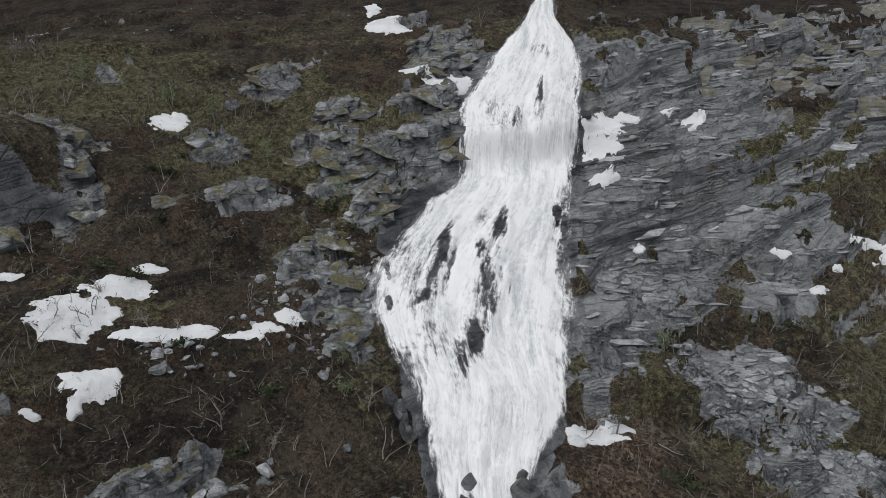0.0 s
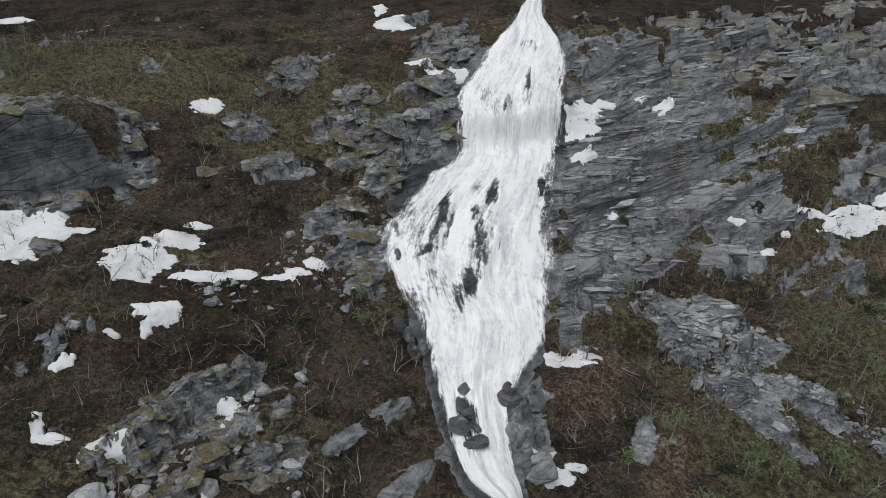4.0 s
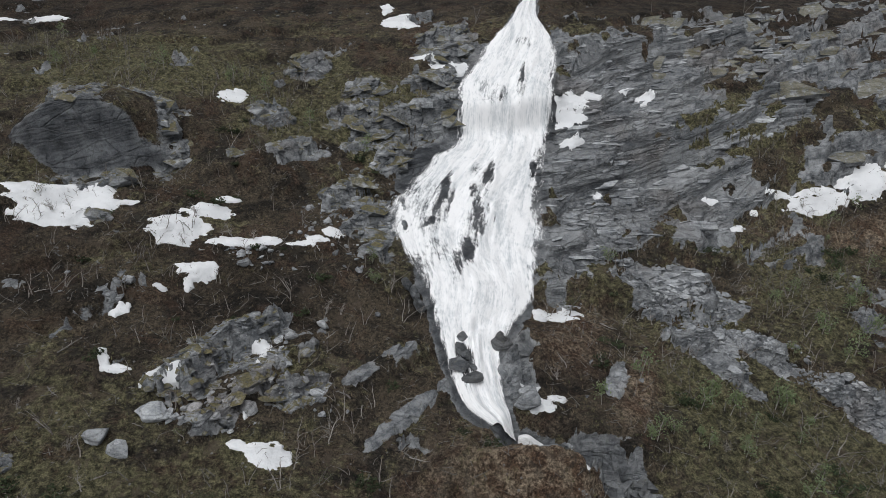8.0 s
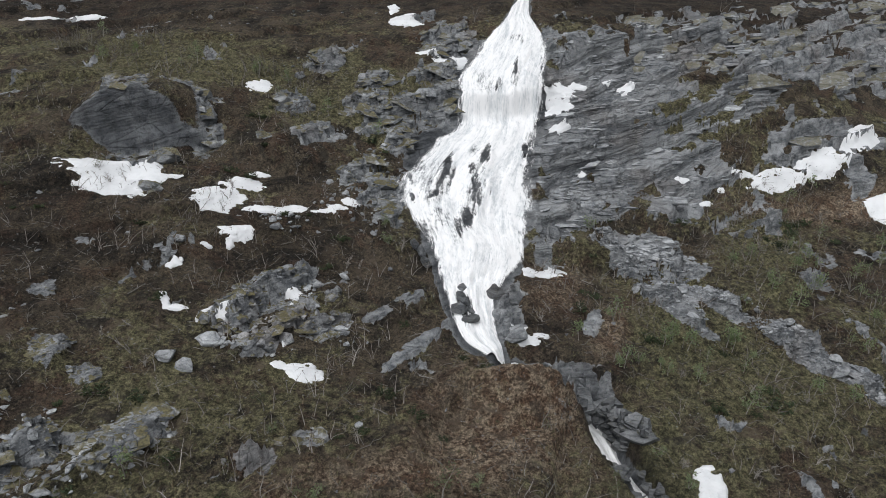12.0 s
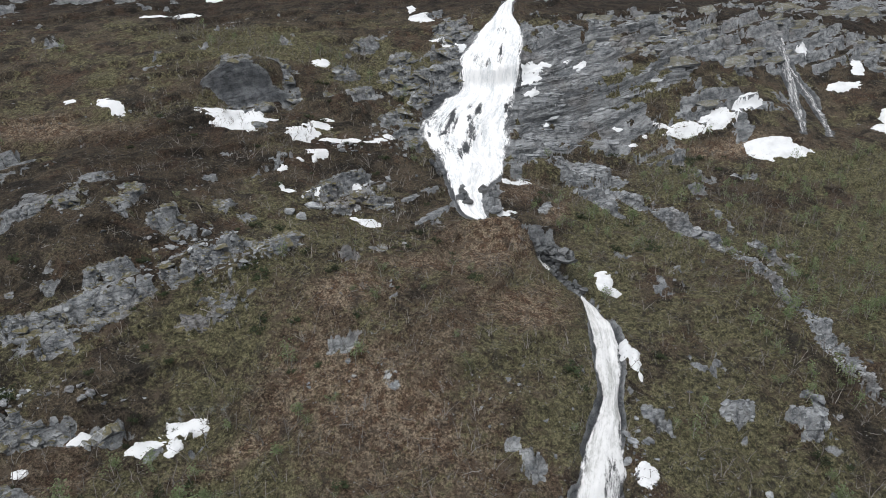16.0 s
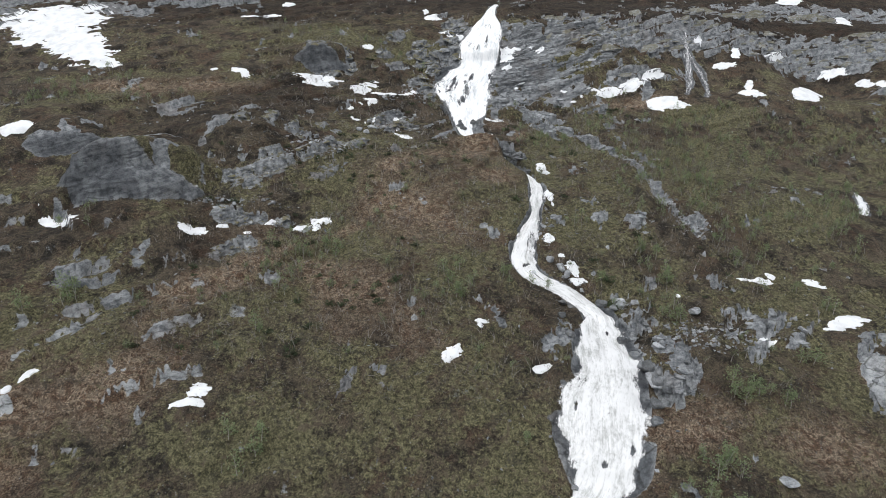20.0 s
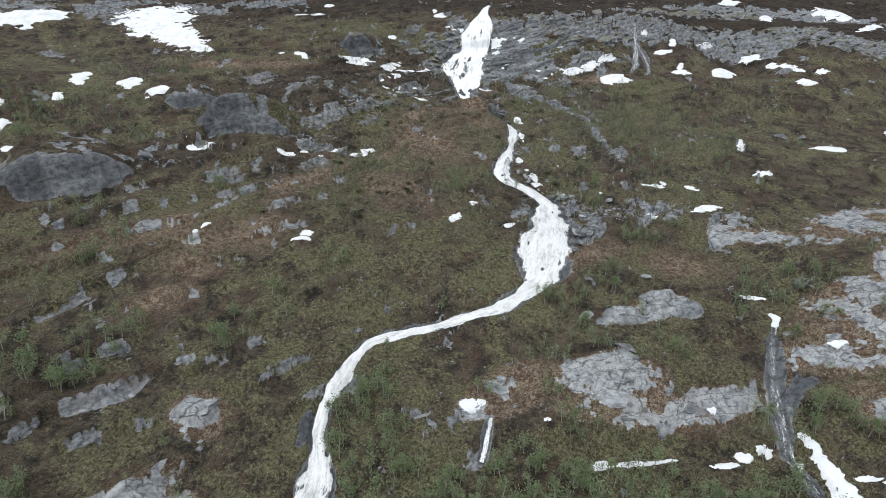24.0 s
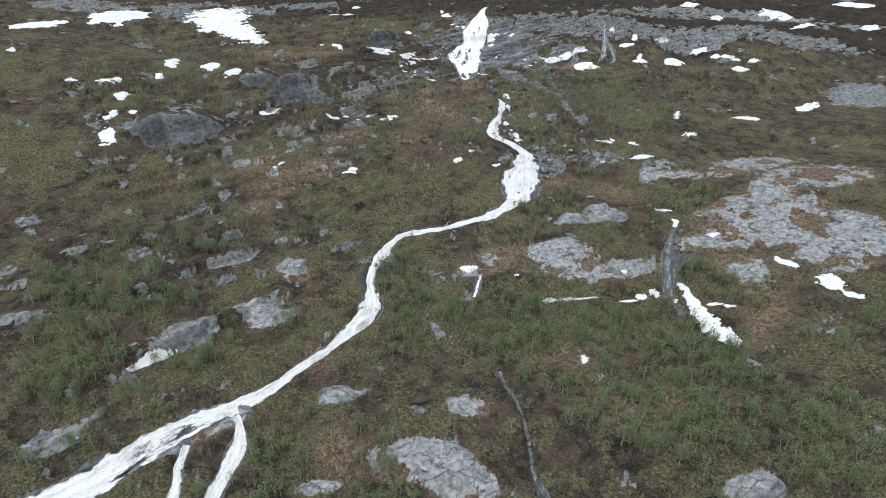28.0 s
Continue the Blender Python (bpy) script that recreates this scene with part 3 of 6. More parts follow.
MOUNDS = [(5.0, 18.2, 5.5, 3.6), (10.0, 17.2, 4.0, 3.0)]  # banks
WHALEBACKS = [(-73.0, -18.5, 16.0, 9.5, 5.8, 8), (-116.0, -51.0, 18.0, 11.0, 6.2, 22), (-96.0, -4.0, 9.0, 5.0, 2.5, 20), (-44.0, 52.0, 9.0, 4.0, 3.0, 10)]  # smooth domes, steep towards the valley
FALL_GAPS = [  # rock that stands out of the high fall
    (2.9, 50.1, 3.9, 1.5, 73), (1.1, 44.0, 3.8, 1.2, 73), (4.4, 57.2, 3.0, 0.95, 83), (1.9, 54.5, 1.4, 0.6, 82), (-1.5, 53.0, 4.6, 1.0, 80),
    (-2.9, 47.9, 1.7, 0.6, 50), (-6.5, 50.6, 1.3, 0.5, 98), (-6.0, 46.6, 0.9, 0.55, 108), (10.4, 61.1, 1.3, 0.55, 82), (9.4, 73.0, 3.4, 0.5, 82),
    (6.0, 69.0, 2.0, 0.4, 81), (8.7, 68.6, 0.9, 0.4, 84), (10.9, 59.9, 1.6, 0.4, 78), (1.1, 29.6, 3.3, 1.35, 88), (4.7, 32.0, 1.2, 0.6, 90),
]


MAIN_STREAM = GORGE_STREAM + UPPER_STREAM + MIDDLE_FALL + [(x, y, 0.9 * w) for x, y, w in LOWER_STREAM + LOWER_RUN + FOOT_STREAM]


# ---- noise ----
def hashed(ix, iy, seed):
    h = (ix.astype(np.int64) * 374761393 + iy.astype(np.int64) * 668265263 + seed * 974711) & 0xFFFFFFFF
    h = ((h ^ (h >> 13)) * 1274126177) & 0xFFFFFFFF
    return ((h ^ (h >> 16)) & 0xFFFFFF) / 16777215.0


def waves(x, y, size, seed):
    """Smooth noise in -1 to 1 with swells of that size."""
    x, y = np.asarray(x, float) / size, np.asarray(y, float) / size
    ix, iy = np.floor(x), np.floor(y)
    fx, fy = x - ix, y - iy
    sx, sy = fx * fx * (3 - 2 * fx), fy * fy * (3 - 2 * fy)
    a, b = hashed(ix, iy, seed), hashed(ix + 1, iy, seed)
    c, d = hashed(ix, iy + 1, seed), hashed(ix + 1, iy + 1, seed)
    return 2 * (a + (b - a) * sx + (c - a) * sy + (a - b - c + d) * sx * sy) - 1


def rough(x, y, size, octaves, seed, gain=0.5):
    total, weight, all_weight = 0.0, 1.0, 0.0
    for i in range(octaves):
        c, s = math.cos(i * 1.1), math.sin(i * 1.1)
        total = total + weight * waves(c * x + s * y, c * y - s * x, size / 2**i, seed + i)
        all_weight += weight
        weight *= gain
    return total / all_weight


def blocks(x, y, size, seed):
    """Broken blocks: each one's own number, and how near its edge is."""
    x, y = np.asarray(x, float) / size, np.asarray(y, float) / size
    ix, iy = np.floor(x), np.floor(y)
    first, second, mark = np.full(x.shape, 9.0), np.full(x.shape, 9.0), np.zeros(x.shape)
    for i in (-1, 0, 1):
        for j in (-1, 0, 1):
            cx, cy = ix + i, iy + j
            d = np.hypot(cx + hashed(cx, cy, seed) - x, cy + hashed(cx, cy, seed + 5) - y)
            nearer = d < first
            second = np.where(nearer, first, np.minimum(second, d))
            mark = np.where(nearer, hashed(cx, cy, seed + 9), mark)
            first = np.where(nearer, d, first)
    return mark, second - first


def step(v, lo, hi):
    t = np.clip((v - lo) / (hi - lo), 0, 1)
    return t * t * (3 - 2 * t)


def ovals(x, y, rows):
    """How deep a place lies in the nearest of some ovals: 1 in the middle, 0 on the rim."""
    best = np.full(np.shape(x), -4.0)
    for cx, cy, a, b, turn in rows:
        c, s = math.cos(radians(turn)), math.sin(radians(turn))
        u, v = (c * (x - cx) + s * (y - cy)) / a, (c * (y - cy) - s * (x - cx)) / b
        best = np.maximum(best, 1 - np.sqrt(u * u + v * v))
    return best


def course(rows, pace=0.5):
    """A stream's middle line, smoothed and evenly stepped: east, north, width."""
    p = np.array(rows, float)
    along = np.concatenate([[0], np.cumsum(np.hypot(*np.diff(p[:, :2], axis=0).T))])
    t = np.arange(0, along[-1], pace)
    out = np.stack([np.interp(t, along, p[:, i]) for i in range(3)], 1)
    width = max(1, int(3.0 / pace))
    pad = np.pad(out, ((width, width), (0, 0)), "edge")
    kernel = np.hanning(2 * width + 1)
    kernel /= kernel.sum()
    return np.stack([np.convolve(pad[:, i], kernel, "valid") for i in range(3)], 1)


COURSES = {
    "high": course([(14.0, 106, 1.8), (13.2, 101, 2.0)] + HIGH_FALL), "main": course(MAIN_STREAM), "branch": course(SIDE_BRANCH + [(-51, -212, 4.4)]), "rill": course(SIDE_RILL + [(-56, -211, 2.8)]), "far": course(FAR_FALL), "fork": course(FAR_FORK),
    "right": course(RIGHT_FALL), "thin": course(THIN_FALL), "small": course(SMALL_FALL), "brook": course([(x, y, 0.45 * w) for x, y, w in DARK_BROOK] + [(24, -208, 1.5)]),
}
CARVE = {"fork": 0.3, "high": 0.3, "main": 1.1, "branch": 0.5, "rill": 0.4, "far": 0.4, "right": 0.8, "thin": 0.4, "small": 0.3, "brook": 0.8}


def beside(x, y, key):
    """How far out a place lies: 0 in the middle of a stream, 1 on its edge, and one more every 1.2 m past that."""
    best = np.full(np.shape(x), 99.0)
    line = COURSES[key][::3]
    near = (x > line[:, 0].min() - 25) & (x < line[:, 0].max() + 25) & (y > line[:, 1].min() - 25) & (y < line[:, 1].max() + 25)
    if not np.any(near):
        return best
    px, py = x[near], y[near]
    d = np.full(px.shape, 99.0)
    for cx, cy, w in line:
        half = 0.5 * w + 0.15
        off = np.hypot(px - cx, py - cy) - half
        d = np.minimum(d, 1 + off / np.where(off < 0, half, 1.2))
    best[near] = d
    return best


def relief(x, y):
    """Height of the ground and its cover: bare rock, green, wet or painted dark, rust."""
    x, y = np.asarray(x, float), np.asarray(y, float)
    z = land(x, y)
    wob = rough(x, y, 7.0, 3, 40)
    for x0, y0, x1, y1, h in LEDGES:
        length = math.hypot(x1 - x0, y1 - y0)
        ux, uy = (x1 - x0) / length, (y1 - y0) / length
        near = (np.abs(x - (x0 + x1) / 2) < length / 2 + 14) & (np.abs(y - (y0 + y1) / 2) < abs(y1 - y0) / 2 + 16)
        if not np.any(near):
            continue
        px, py = x[near] - x0, y[near] - y0
        along = px * ux + py * uy
        off = py * ux - px * uy + 1.6 * wob[near]
        fade = step(along, -5, 2) * step(length - along, -5, 2)
        z[near] += 0.5 * h * np.tanh(off / 0.6) * np.exp(-((off / 6.0) ** 2)) * fade
    bare = ovals(x, y, ROCKS)
    grain = rough(x - 0.5 * y, y + 0.3 * x, 5.5, 6, 3, 0.7)
    bare = np.minimum(bare, 0.6 + 0.5 * np.exp(-(((x - 24) / 26) ** 2) - ((y - 66) / 24) ** 2)) + 1.0 * grain + 0.06
    bare = bare + 0.12 * step(ovals(x, y, SLAB_ROCK + FOOT_ROCK), -0.2, 0.2)
    strewn = rough(x, y, 8.0, 5, 17, 0.65) + 0.3 * np.exp(-(((x + 42) / 26) ** 2) - ((y - 3) / 18) ** 2) - 0.38
    bare = np.maximum(bare, 2.0 * strewn)
    rock = step(bare, -0.1, 0.3)
    pale = step(ovals(x, y, SLAB_ROCK + FOOT_ROCK), -0.3, 0.1) * (y < -30)
    rock = rock * (1 - 0.9 * pale * step(rough(0.75 * x - 0.4 * y, 1.1 * y + 0.6 * x, 10.0, 5, 151, 0.68), 0.04, 0.2))  # turf in the hollows of the slabs
    green = np.clip(ovals(x, y, GREENS) + 0.3 * rough(x, y, 8.0, 3, 61) + 0.3, 0, 1)
    green = np.maximum(green, np.clip((40 - y) / 200, 0, 0.24) + 0.95 * rough(x, y, 17.0, 5, 62, 0.62))
    green = green - 0.9 * step(y, 80, 115) - 0.42 * step(ovals(x, y, DARK_HEATH) + 0.4 * rough(x, y, 9.0, 4, 65), -0.1, 0.4)  # dark heath
    rust = np.clip(ovals(x, y, RUSTS) + 0.5 * rough(x, y, 7.0, 4, 64) + 0.3, 0, 1)
    rust = np.maximum(rust, 0.9 * step(ovals(x, y, SLAB_ROCK + FOOT_ROCK), -0.25, 0.1) * (y < -30) * (x > -60))
    # benches of the hillside, with rock in their risers
    west = np.exp(-(((x + 100) / 60) ** 2) - ((y + 110) / 75) ** 2)
    cliff = step(ovals(x, y, FALL_ROCK), -0.15, 0.15) * step(x, 4, 12) * step(y, 30, 44)
    u = (z - 0.1 * x + 1.6 * rough(x, y, 18.0, 4, 120, 0.6)) / 3.6
    f = u - np.floor(u)
    bench = (0.3 + 0.6 * west) * step(rough(x, y, 16.0, 3, 125), -0.25, 0.2) * (1 - rock)
    z = z + bench * 3.6 * (step(f, 0.44, 0.56) - f)
    rock = np.maximum(rock, bench * (np.abs(f - 0.5) < 0.09) * step(rough(x, y, 4.0, 3, 126), -0.1, 0.2) * 1.3).clip(0, 1)
    dry = np.full(x.shape, 9.0)
    for line in (GULLY_LINE, SIDE_GULLY):
        for (ax, ay), (bx, by) in zip(line, line[1:]):
            t = np.clip(((x - ax) * (bx - ax) + (y - ay) * (by - ay)) / ((bx - ax) ** 2 + (by - ay) ** 2), 0, 1)
            dry = np.minimum(dry, np.hypot(x - ax - t * (bx - ax), y - ay - t * (by - ay)) + 0.7 * wob)
    rock = np.maximum(rock, 1 - step(dry, 0.7, 1.5))
    z = z - 0.35 * (1 - step(dry, 0.6, 2.0))
    under = np.zeros(x.shape)
    reach = {key: beside(x, y, key) for key in COURSES}
    for key in COURSES:
        under = np.maximum(under, 1 - step(reach[key], 1.0, 1.5))
    smooth, dome, dark_face = np.zeros(x.shape), np.zeros(x.shape), np.zeros(x.shape)
    for kx, ky, long, deep, tall, turn in WHALEBACKS:
        c, s = math.cos(radians(turn)), math.sin(radians(turn))
        u, v = (c * (x - kx) + s * (y - ky)) / long, c * (y - ky) - s * (x - kx)
        q = np.sqrt(u * u + np.where(v < 0, v / deep, v / (1.9 * deep)) ** 2) + 0.12 * rough(x, y, 9.0, 5, 142, 0.6)
        dome = dome + tall * np.clip(1 - np.maximum(q, 0) ** 2.6, 0, 1) ** 0.7 * (1 - 0.25 * rough(x - 0.8 * y, 0.5 * y + 0.4 * x, 7.0, 5, 140, 0.65))
        smooth = np.maximum(smooth, 1 - step(q, 0.9, 1.1))
        face = (1 - step(q, 0.95, 1.05)) * np.maximum(step(-v / deep, -0.05, 0.3), step(rough(x, y, 6.0, 5, 141, 0.65), 0.05, 0.2))
        # Darker on the steep side of the domes, towards the valley.
        dark_face = np.maximum(dark_face, 0.95 * face * step(-v / deep, -0.1, 0.3) * (0.55 + 0.45 * step(rough(x + y, 0.3 * y, 6.0, 4, 143), -0.3, 0.2)))
        rock = np.where(q < 1.1, np.maximum(rock * step(q, 0.7, 1.1), face), rock)
    flush = 1 - 0.6 * smooth - 0.55 * (1 - smooth) * step(ovals(x, y, SLAB_ROCK + FOOT_ROCK), -0.3, 0.1)
    firm = rock * (1 - 0.9 * under) * flush
    # hummocks of heath
    soft = 0.6 * rough(x, y, 9.0, 4, 70) + 0.4 * rough(x, y, 2.2, 3, 80, 0.6)
    # broken beds of rock
    hard = 1.0 * rough(x, y, 7.0, 5, 90, 0.55)
    mark, gap = blocks(x + 1.5 * wob, 1.7 * y, 3.4, 21)
    hard = hard + 1.1 * (mark - 0.4) - 0.9 * (1 - step(gap, 0.0, 0.14))
    mark, gap = blocks(x, 1.5 * y - 0.4 * x, 1.3, 33)
    hard = hard + 0.4 * (mark - 0.5) - 0.3 * (1 - step(gap, 0.0, 0.16))
    z = z + soft * (1 - 0.6 * rock) + hard * firm * 0.75 * (1 - 0.72 * cliff)
    tread = np.zeros(x.shape)
    lean = 0.24 - 0.19 * cliff * (1 - step(y, 48, 80))  # the beds fan out towards the foot of the face
    warped = 2.2 * cliff * rough(x, y, 24.0, 3, 131, 0.5) - lean * (x - 12 * cliff)
    fold = z + warped
    mass, joint = blocks(x + 0.35 * y + 1.6 * wob, 3.2 * fold, 6.0, 137)  # long massive blocks along the beds
    chip, nick = blocks(x - 0.3 * y, 3.0 * fold, 2.4, 139)
    z = z + cliff * firm * (0.8 * (mass - 0.5) - 0.45 * (1 - step(joint, 0.0, 0.08)) + 0.3 * (chip - 0.5) - 0.25 * (1 - step(nick, 0.0, 0.1)))
    z = z + cliff * firm * (0.3 * rough(0.1 * x + 0.04 * y, fold, 1.7, 3, 133, 0.5) + 0.5 * rough(x, y, 6.0, 4, 134, 0.5))
    for bed, share in ((2.9, 0.85), (1.15, 0.75)):
        warp = 1.3 * rough(x, y, 13.0, 4, int(50 + bed * 10), 0.6)
        u = (z - lean * (x - 12 * cliff) + warp * (1 + 0.8 * cliff)) / bed
        f = u - np.floor(u)
        share = share * (1 - cliff * (0.3 + 0.35 * step(rough(x, y, 9.0, 3, 135), -0.2, 0.3)))
        z = z + share * firm * (0.25 + 0.75 * firm) * bed * (step(f, 0.40, 0.60) - f)
        tread = np.maximum(tread, (np.abs(f - 0.5) > 0.27) * (0.5 if bed < 2 else 1.0))
    # soil and moss lie on the flat treads
    lie = rough(x, y, 5.0, 4, 101, 0.6) + 0.0009 * (60 - y) + 0.16 * step(x, 26, 48) - 0.3 * cliff * (1 - step(x, 26, 40))
    rock = rock * (1 - 0.9 * tread * step(lie, 0.02, 0.2) * (1 - smooth) * (1 - 0.6 * step(ovals(x, y, SLAB_ROCK + FOOT_ROCK), -0.2, 0.15)))
    slick_or_slit = step(ovals(x, y, WET_AND_SLIT) + 0.45 * rough(x, y, 3.0, 4, 152, 0.65), 0.0, 0.3)
    rock = np.maximum(rock, slick_or_slit)
    wet = np.maximum(dark_face, 0.95 * slick_or_slit)
    for key in COURSES:
        d = reach[key]
        bed = 1 - step(d, 0.75, 1.6)
        if key == "high":
            z = z * (1 - 0.45 * bed) + 0.45 * bed * land(x, y)
        z = z - CARVE[key] * bed
        wet = np.maximum(wet, 1 - step(d + 0.5 * wob, 0.75, 1.15))
        rock = np.maximum(rock, 1 - step(d + 0.9 * wob, 0.8, 1.2))
    d = reach["main"]
    # The gorge's shade is painted into the wet cover as a dark band.
    wet = np.maximum(wet, np.exp(-(((x - 15) / 8) ** 2) - ((y - 15) / 10) ** 2) * (1 - step(d + 0.4 * wob, 1.6, 2.8)))
    gorge = np.exp(-(((x - 12) / 9) ** 2) - ((y - 16) / 9) ** 2)
    z = z - 2.6 * gorge * (1 - step(d, 0.8, 2.4))
    z = z + dome
    for kx, ky, wide, tall in MOUNDS:
        z = z + tall * np.exp(-(((x - kx) / wide) ** 2) - ((y - ky) / (0.45 * wide)) ** 2)
    for kx, ky, wide, tall in KNOBS:
        q = np.hypot(x - kx, 1.5 * (y - ky)) / wide + 0.25 * wob
        z = z + tall * (1 - step(q, 0.45, 1.0))
        rock = np.maximum(rock, 1 - step(q, 0.7, 1.05))
    stand = np.clip(ovals(x, y, FALL_GAPS) + 0.35, 0, 1)
    z = z + 0.45 * step(stand, 0.0, 0.8)
    return z, rock, green, wet, rust, np.stack([x, y, z + warped], -1), cliff


# ---- helpers for things and parts ----
def mesh_from(name, verts, faces, material=None, smooth=False):
    me = bpy.data.meshes.new(name)
    verts, faces = np.asarray(verts, np.float32), np.asarray(faces, np.int32)
    me.vertices.add(len(verts))
    me.vertices.foreach_set("co", verts.ravel())
    sides = faces.shape[1]
    me.loops.add(faces.size)
    me.loops.foreach_set("vertex_index", faces.ravel())
    me.polygons.add(len(faces))
    me.polygons.foreach_set("loop_start", np.arange(0, faces.size, sides, dtype=np.int32))
    me.polygons.foreach_set("use_smooth", np.full(len(faces), smooth))
    me.update(calc_edges=True)
    if material:
        me.materials.append(material)
    return me


def grid_faces(rows, cols):
    i = np.arange((rows - 1) * cols).reshape(rows - 1, cols)[:, :-1].ravel()
    return np.stack([i, i + 1, i + cols + 1, i + cols], 1)


def part(name, me, parent, label=""):
    ob = new(name, me)
    ob.parent = parent
    if label:
        ob["label"] = label
    return ob


def spaced(knots):
    """Grid lines whose spacing glides between knots of (place, spacing)."""
    places, gaps = zip(*knots)
    line = [places[0]]
    while line[-1] < places[-1]:
        line.append(line[-1] + float(np.interp(line[-1], places, gaps)))
    return np.array(line)


# ---- the ground ----
gx = spaced([(-430, 12), (-200, 3.0), (-110, 0.9), (-55, 0.5), (-24, 0.32), (-14, 0.26), (48, 0.26), (62, 0.42), (125, 0.9), (220, 3.0), (430, 12)])
gy = spaced([(-340, 8), (-225, 1.6), (-200, 0.9), (-100, 0.75), (0, 0.5), (24, 0.34), (42, 0.25), (90, 0.25), (110, 0.6), (200, 2.6), (440, 12)])
grid_x, grid_y = (a.ravel() for a in np.meshgrid(gx, gy))
height, rock_cover, green_cover, wet_dark_cover, rust_cover, bed_place, cliff_cover = relief(grid_x, grid_y)
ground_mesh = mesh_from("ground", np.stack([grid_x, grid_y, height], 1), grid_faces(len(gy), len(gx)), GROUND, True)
cover = ground_mesh.attributes.new("cover", "FLOAT_COLOR", "POINT")
cover.data.foreach_set("color", np.stack([rock_cover, green_cover, wet_dark_cover, rust_cover], 1).astype(np.float32).ravel())
beds = ground_mesh.attributes.new("beds", "FLOAT_VECTOR", "POINT")
beds.data.foreach_set("vector", bed_place.astype(np.float32).ravel())
face = ground_mesh.attributes.new("cliff", "FLOAT", "POINT")
face.data.foreach_set("value", cliff_cover.astype(np.float32))
ground = tagged(new("ground", ground_mesh), "brown heath mountainside with grey banded rock outcrops", "mountainside", kind="structure")


def sampled(x, y):
    """Height and cover of the finished ground at some places."""
    x, y = np.atleast_1d(np.asarray(x, float)), np.atleast_1d(np.asarray(y, float))
    i = np.clip(np.searchsorted(gx, x) - 1, 0, len(gx) - 2)
    j = np.clip(np.searchsorted(gy, y) - 1, 0, len(gy) - 2)
    u, v = (x - gx[i]) / (gx[i + 1] - gx[i]), (y - gy[j]) / (gy[j + 1] - gy[j])
    out = []
    for field in (height, rock_cover, green_cover, wet_dark_cover, rust_cover):
        f = field.reshape(len(gy), len(gx))
        out.append((f[j, i] * (1 - u) + f[j, i + 1] * u) * (1 - v) + (f[j + 1, i] * (1 - u) + f[j + 1, i + 1] * u) * v)
    return out


def ground_at(x, y):
    return sampled(x, y)[0]


# ---- water ----
VEILS = [(-3.0, 50.5, 8.5, 5.0, 80), (3.2, 56.0, 5.0, 2.6, 83), (1.2, 45.0, 8.0, 2.4, 75), (9.2, 72.0, 5.0, 1.4, 85), (-2.5, 43.0, 5.0, 3.0, 80), (4.5, 70.0, 4.0, 4.0, 80), (10.0, 80.5, 3.0, 2.0, 0), (10.5, 60.0, 8.0, 1.2, 85), (-66, -191, 11, 3.0, 40), (-60, -184, 7, 1.5, 42), (17, -24, 5, 1.5, 80), (-24, -118, 10, 1.2, 80)]  # thin water


STREAM_GAPS = [  # rock in the stream
    (20.6, -65.9, 1.5, 0.5, 74), (19.1, -76.2, 0.7, 0.7, 0), (23.6, -75.6, 0.8, 0.9, 129), (25.8, -67.3, 0.5, 0.35, 80), (28.6, -73.0, 2.2, 0.8, 72),
    (17.3, -71.3, 2.0, 0.4, 84), (29.8, -46.6, 1.0, 0.5, 98), (15.2, -31.0, 1.2, 0.5, 30), (17.4, -33.6, 1.4, 0.4, -30), (-27.3, -136.0, 2.0, 0.8, 60),
    (-22.6, -136.5, 2.2, 0.9, 100), (-23.8, -128.2, 1.2, 0.6, 70), (-60.0, -186.0, 4.2, 0.8, 40), (-70.0, -195.5, 4.5, 0.8, 42),
]


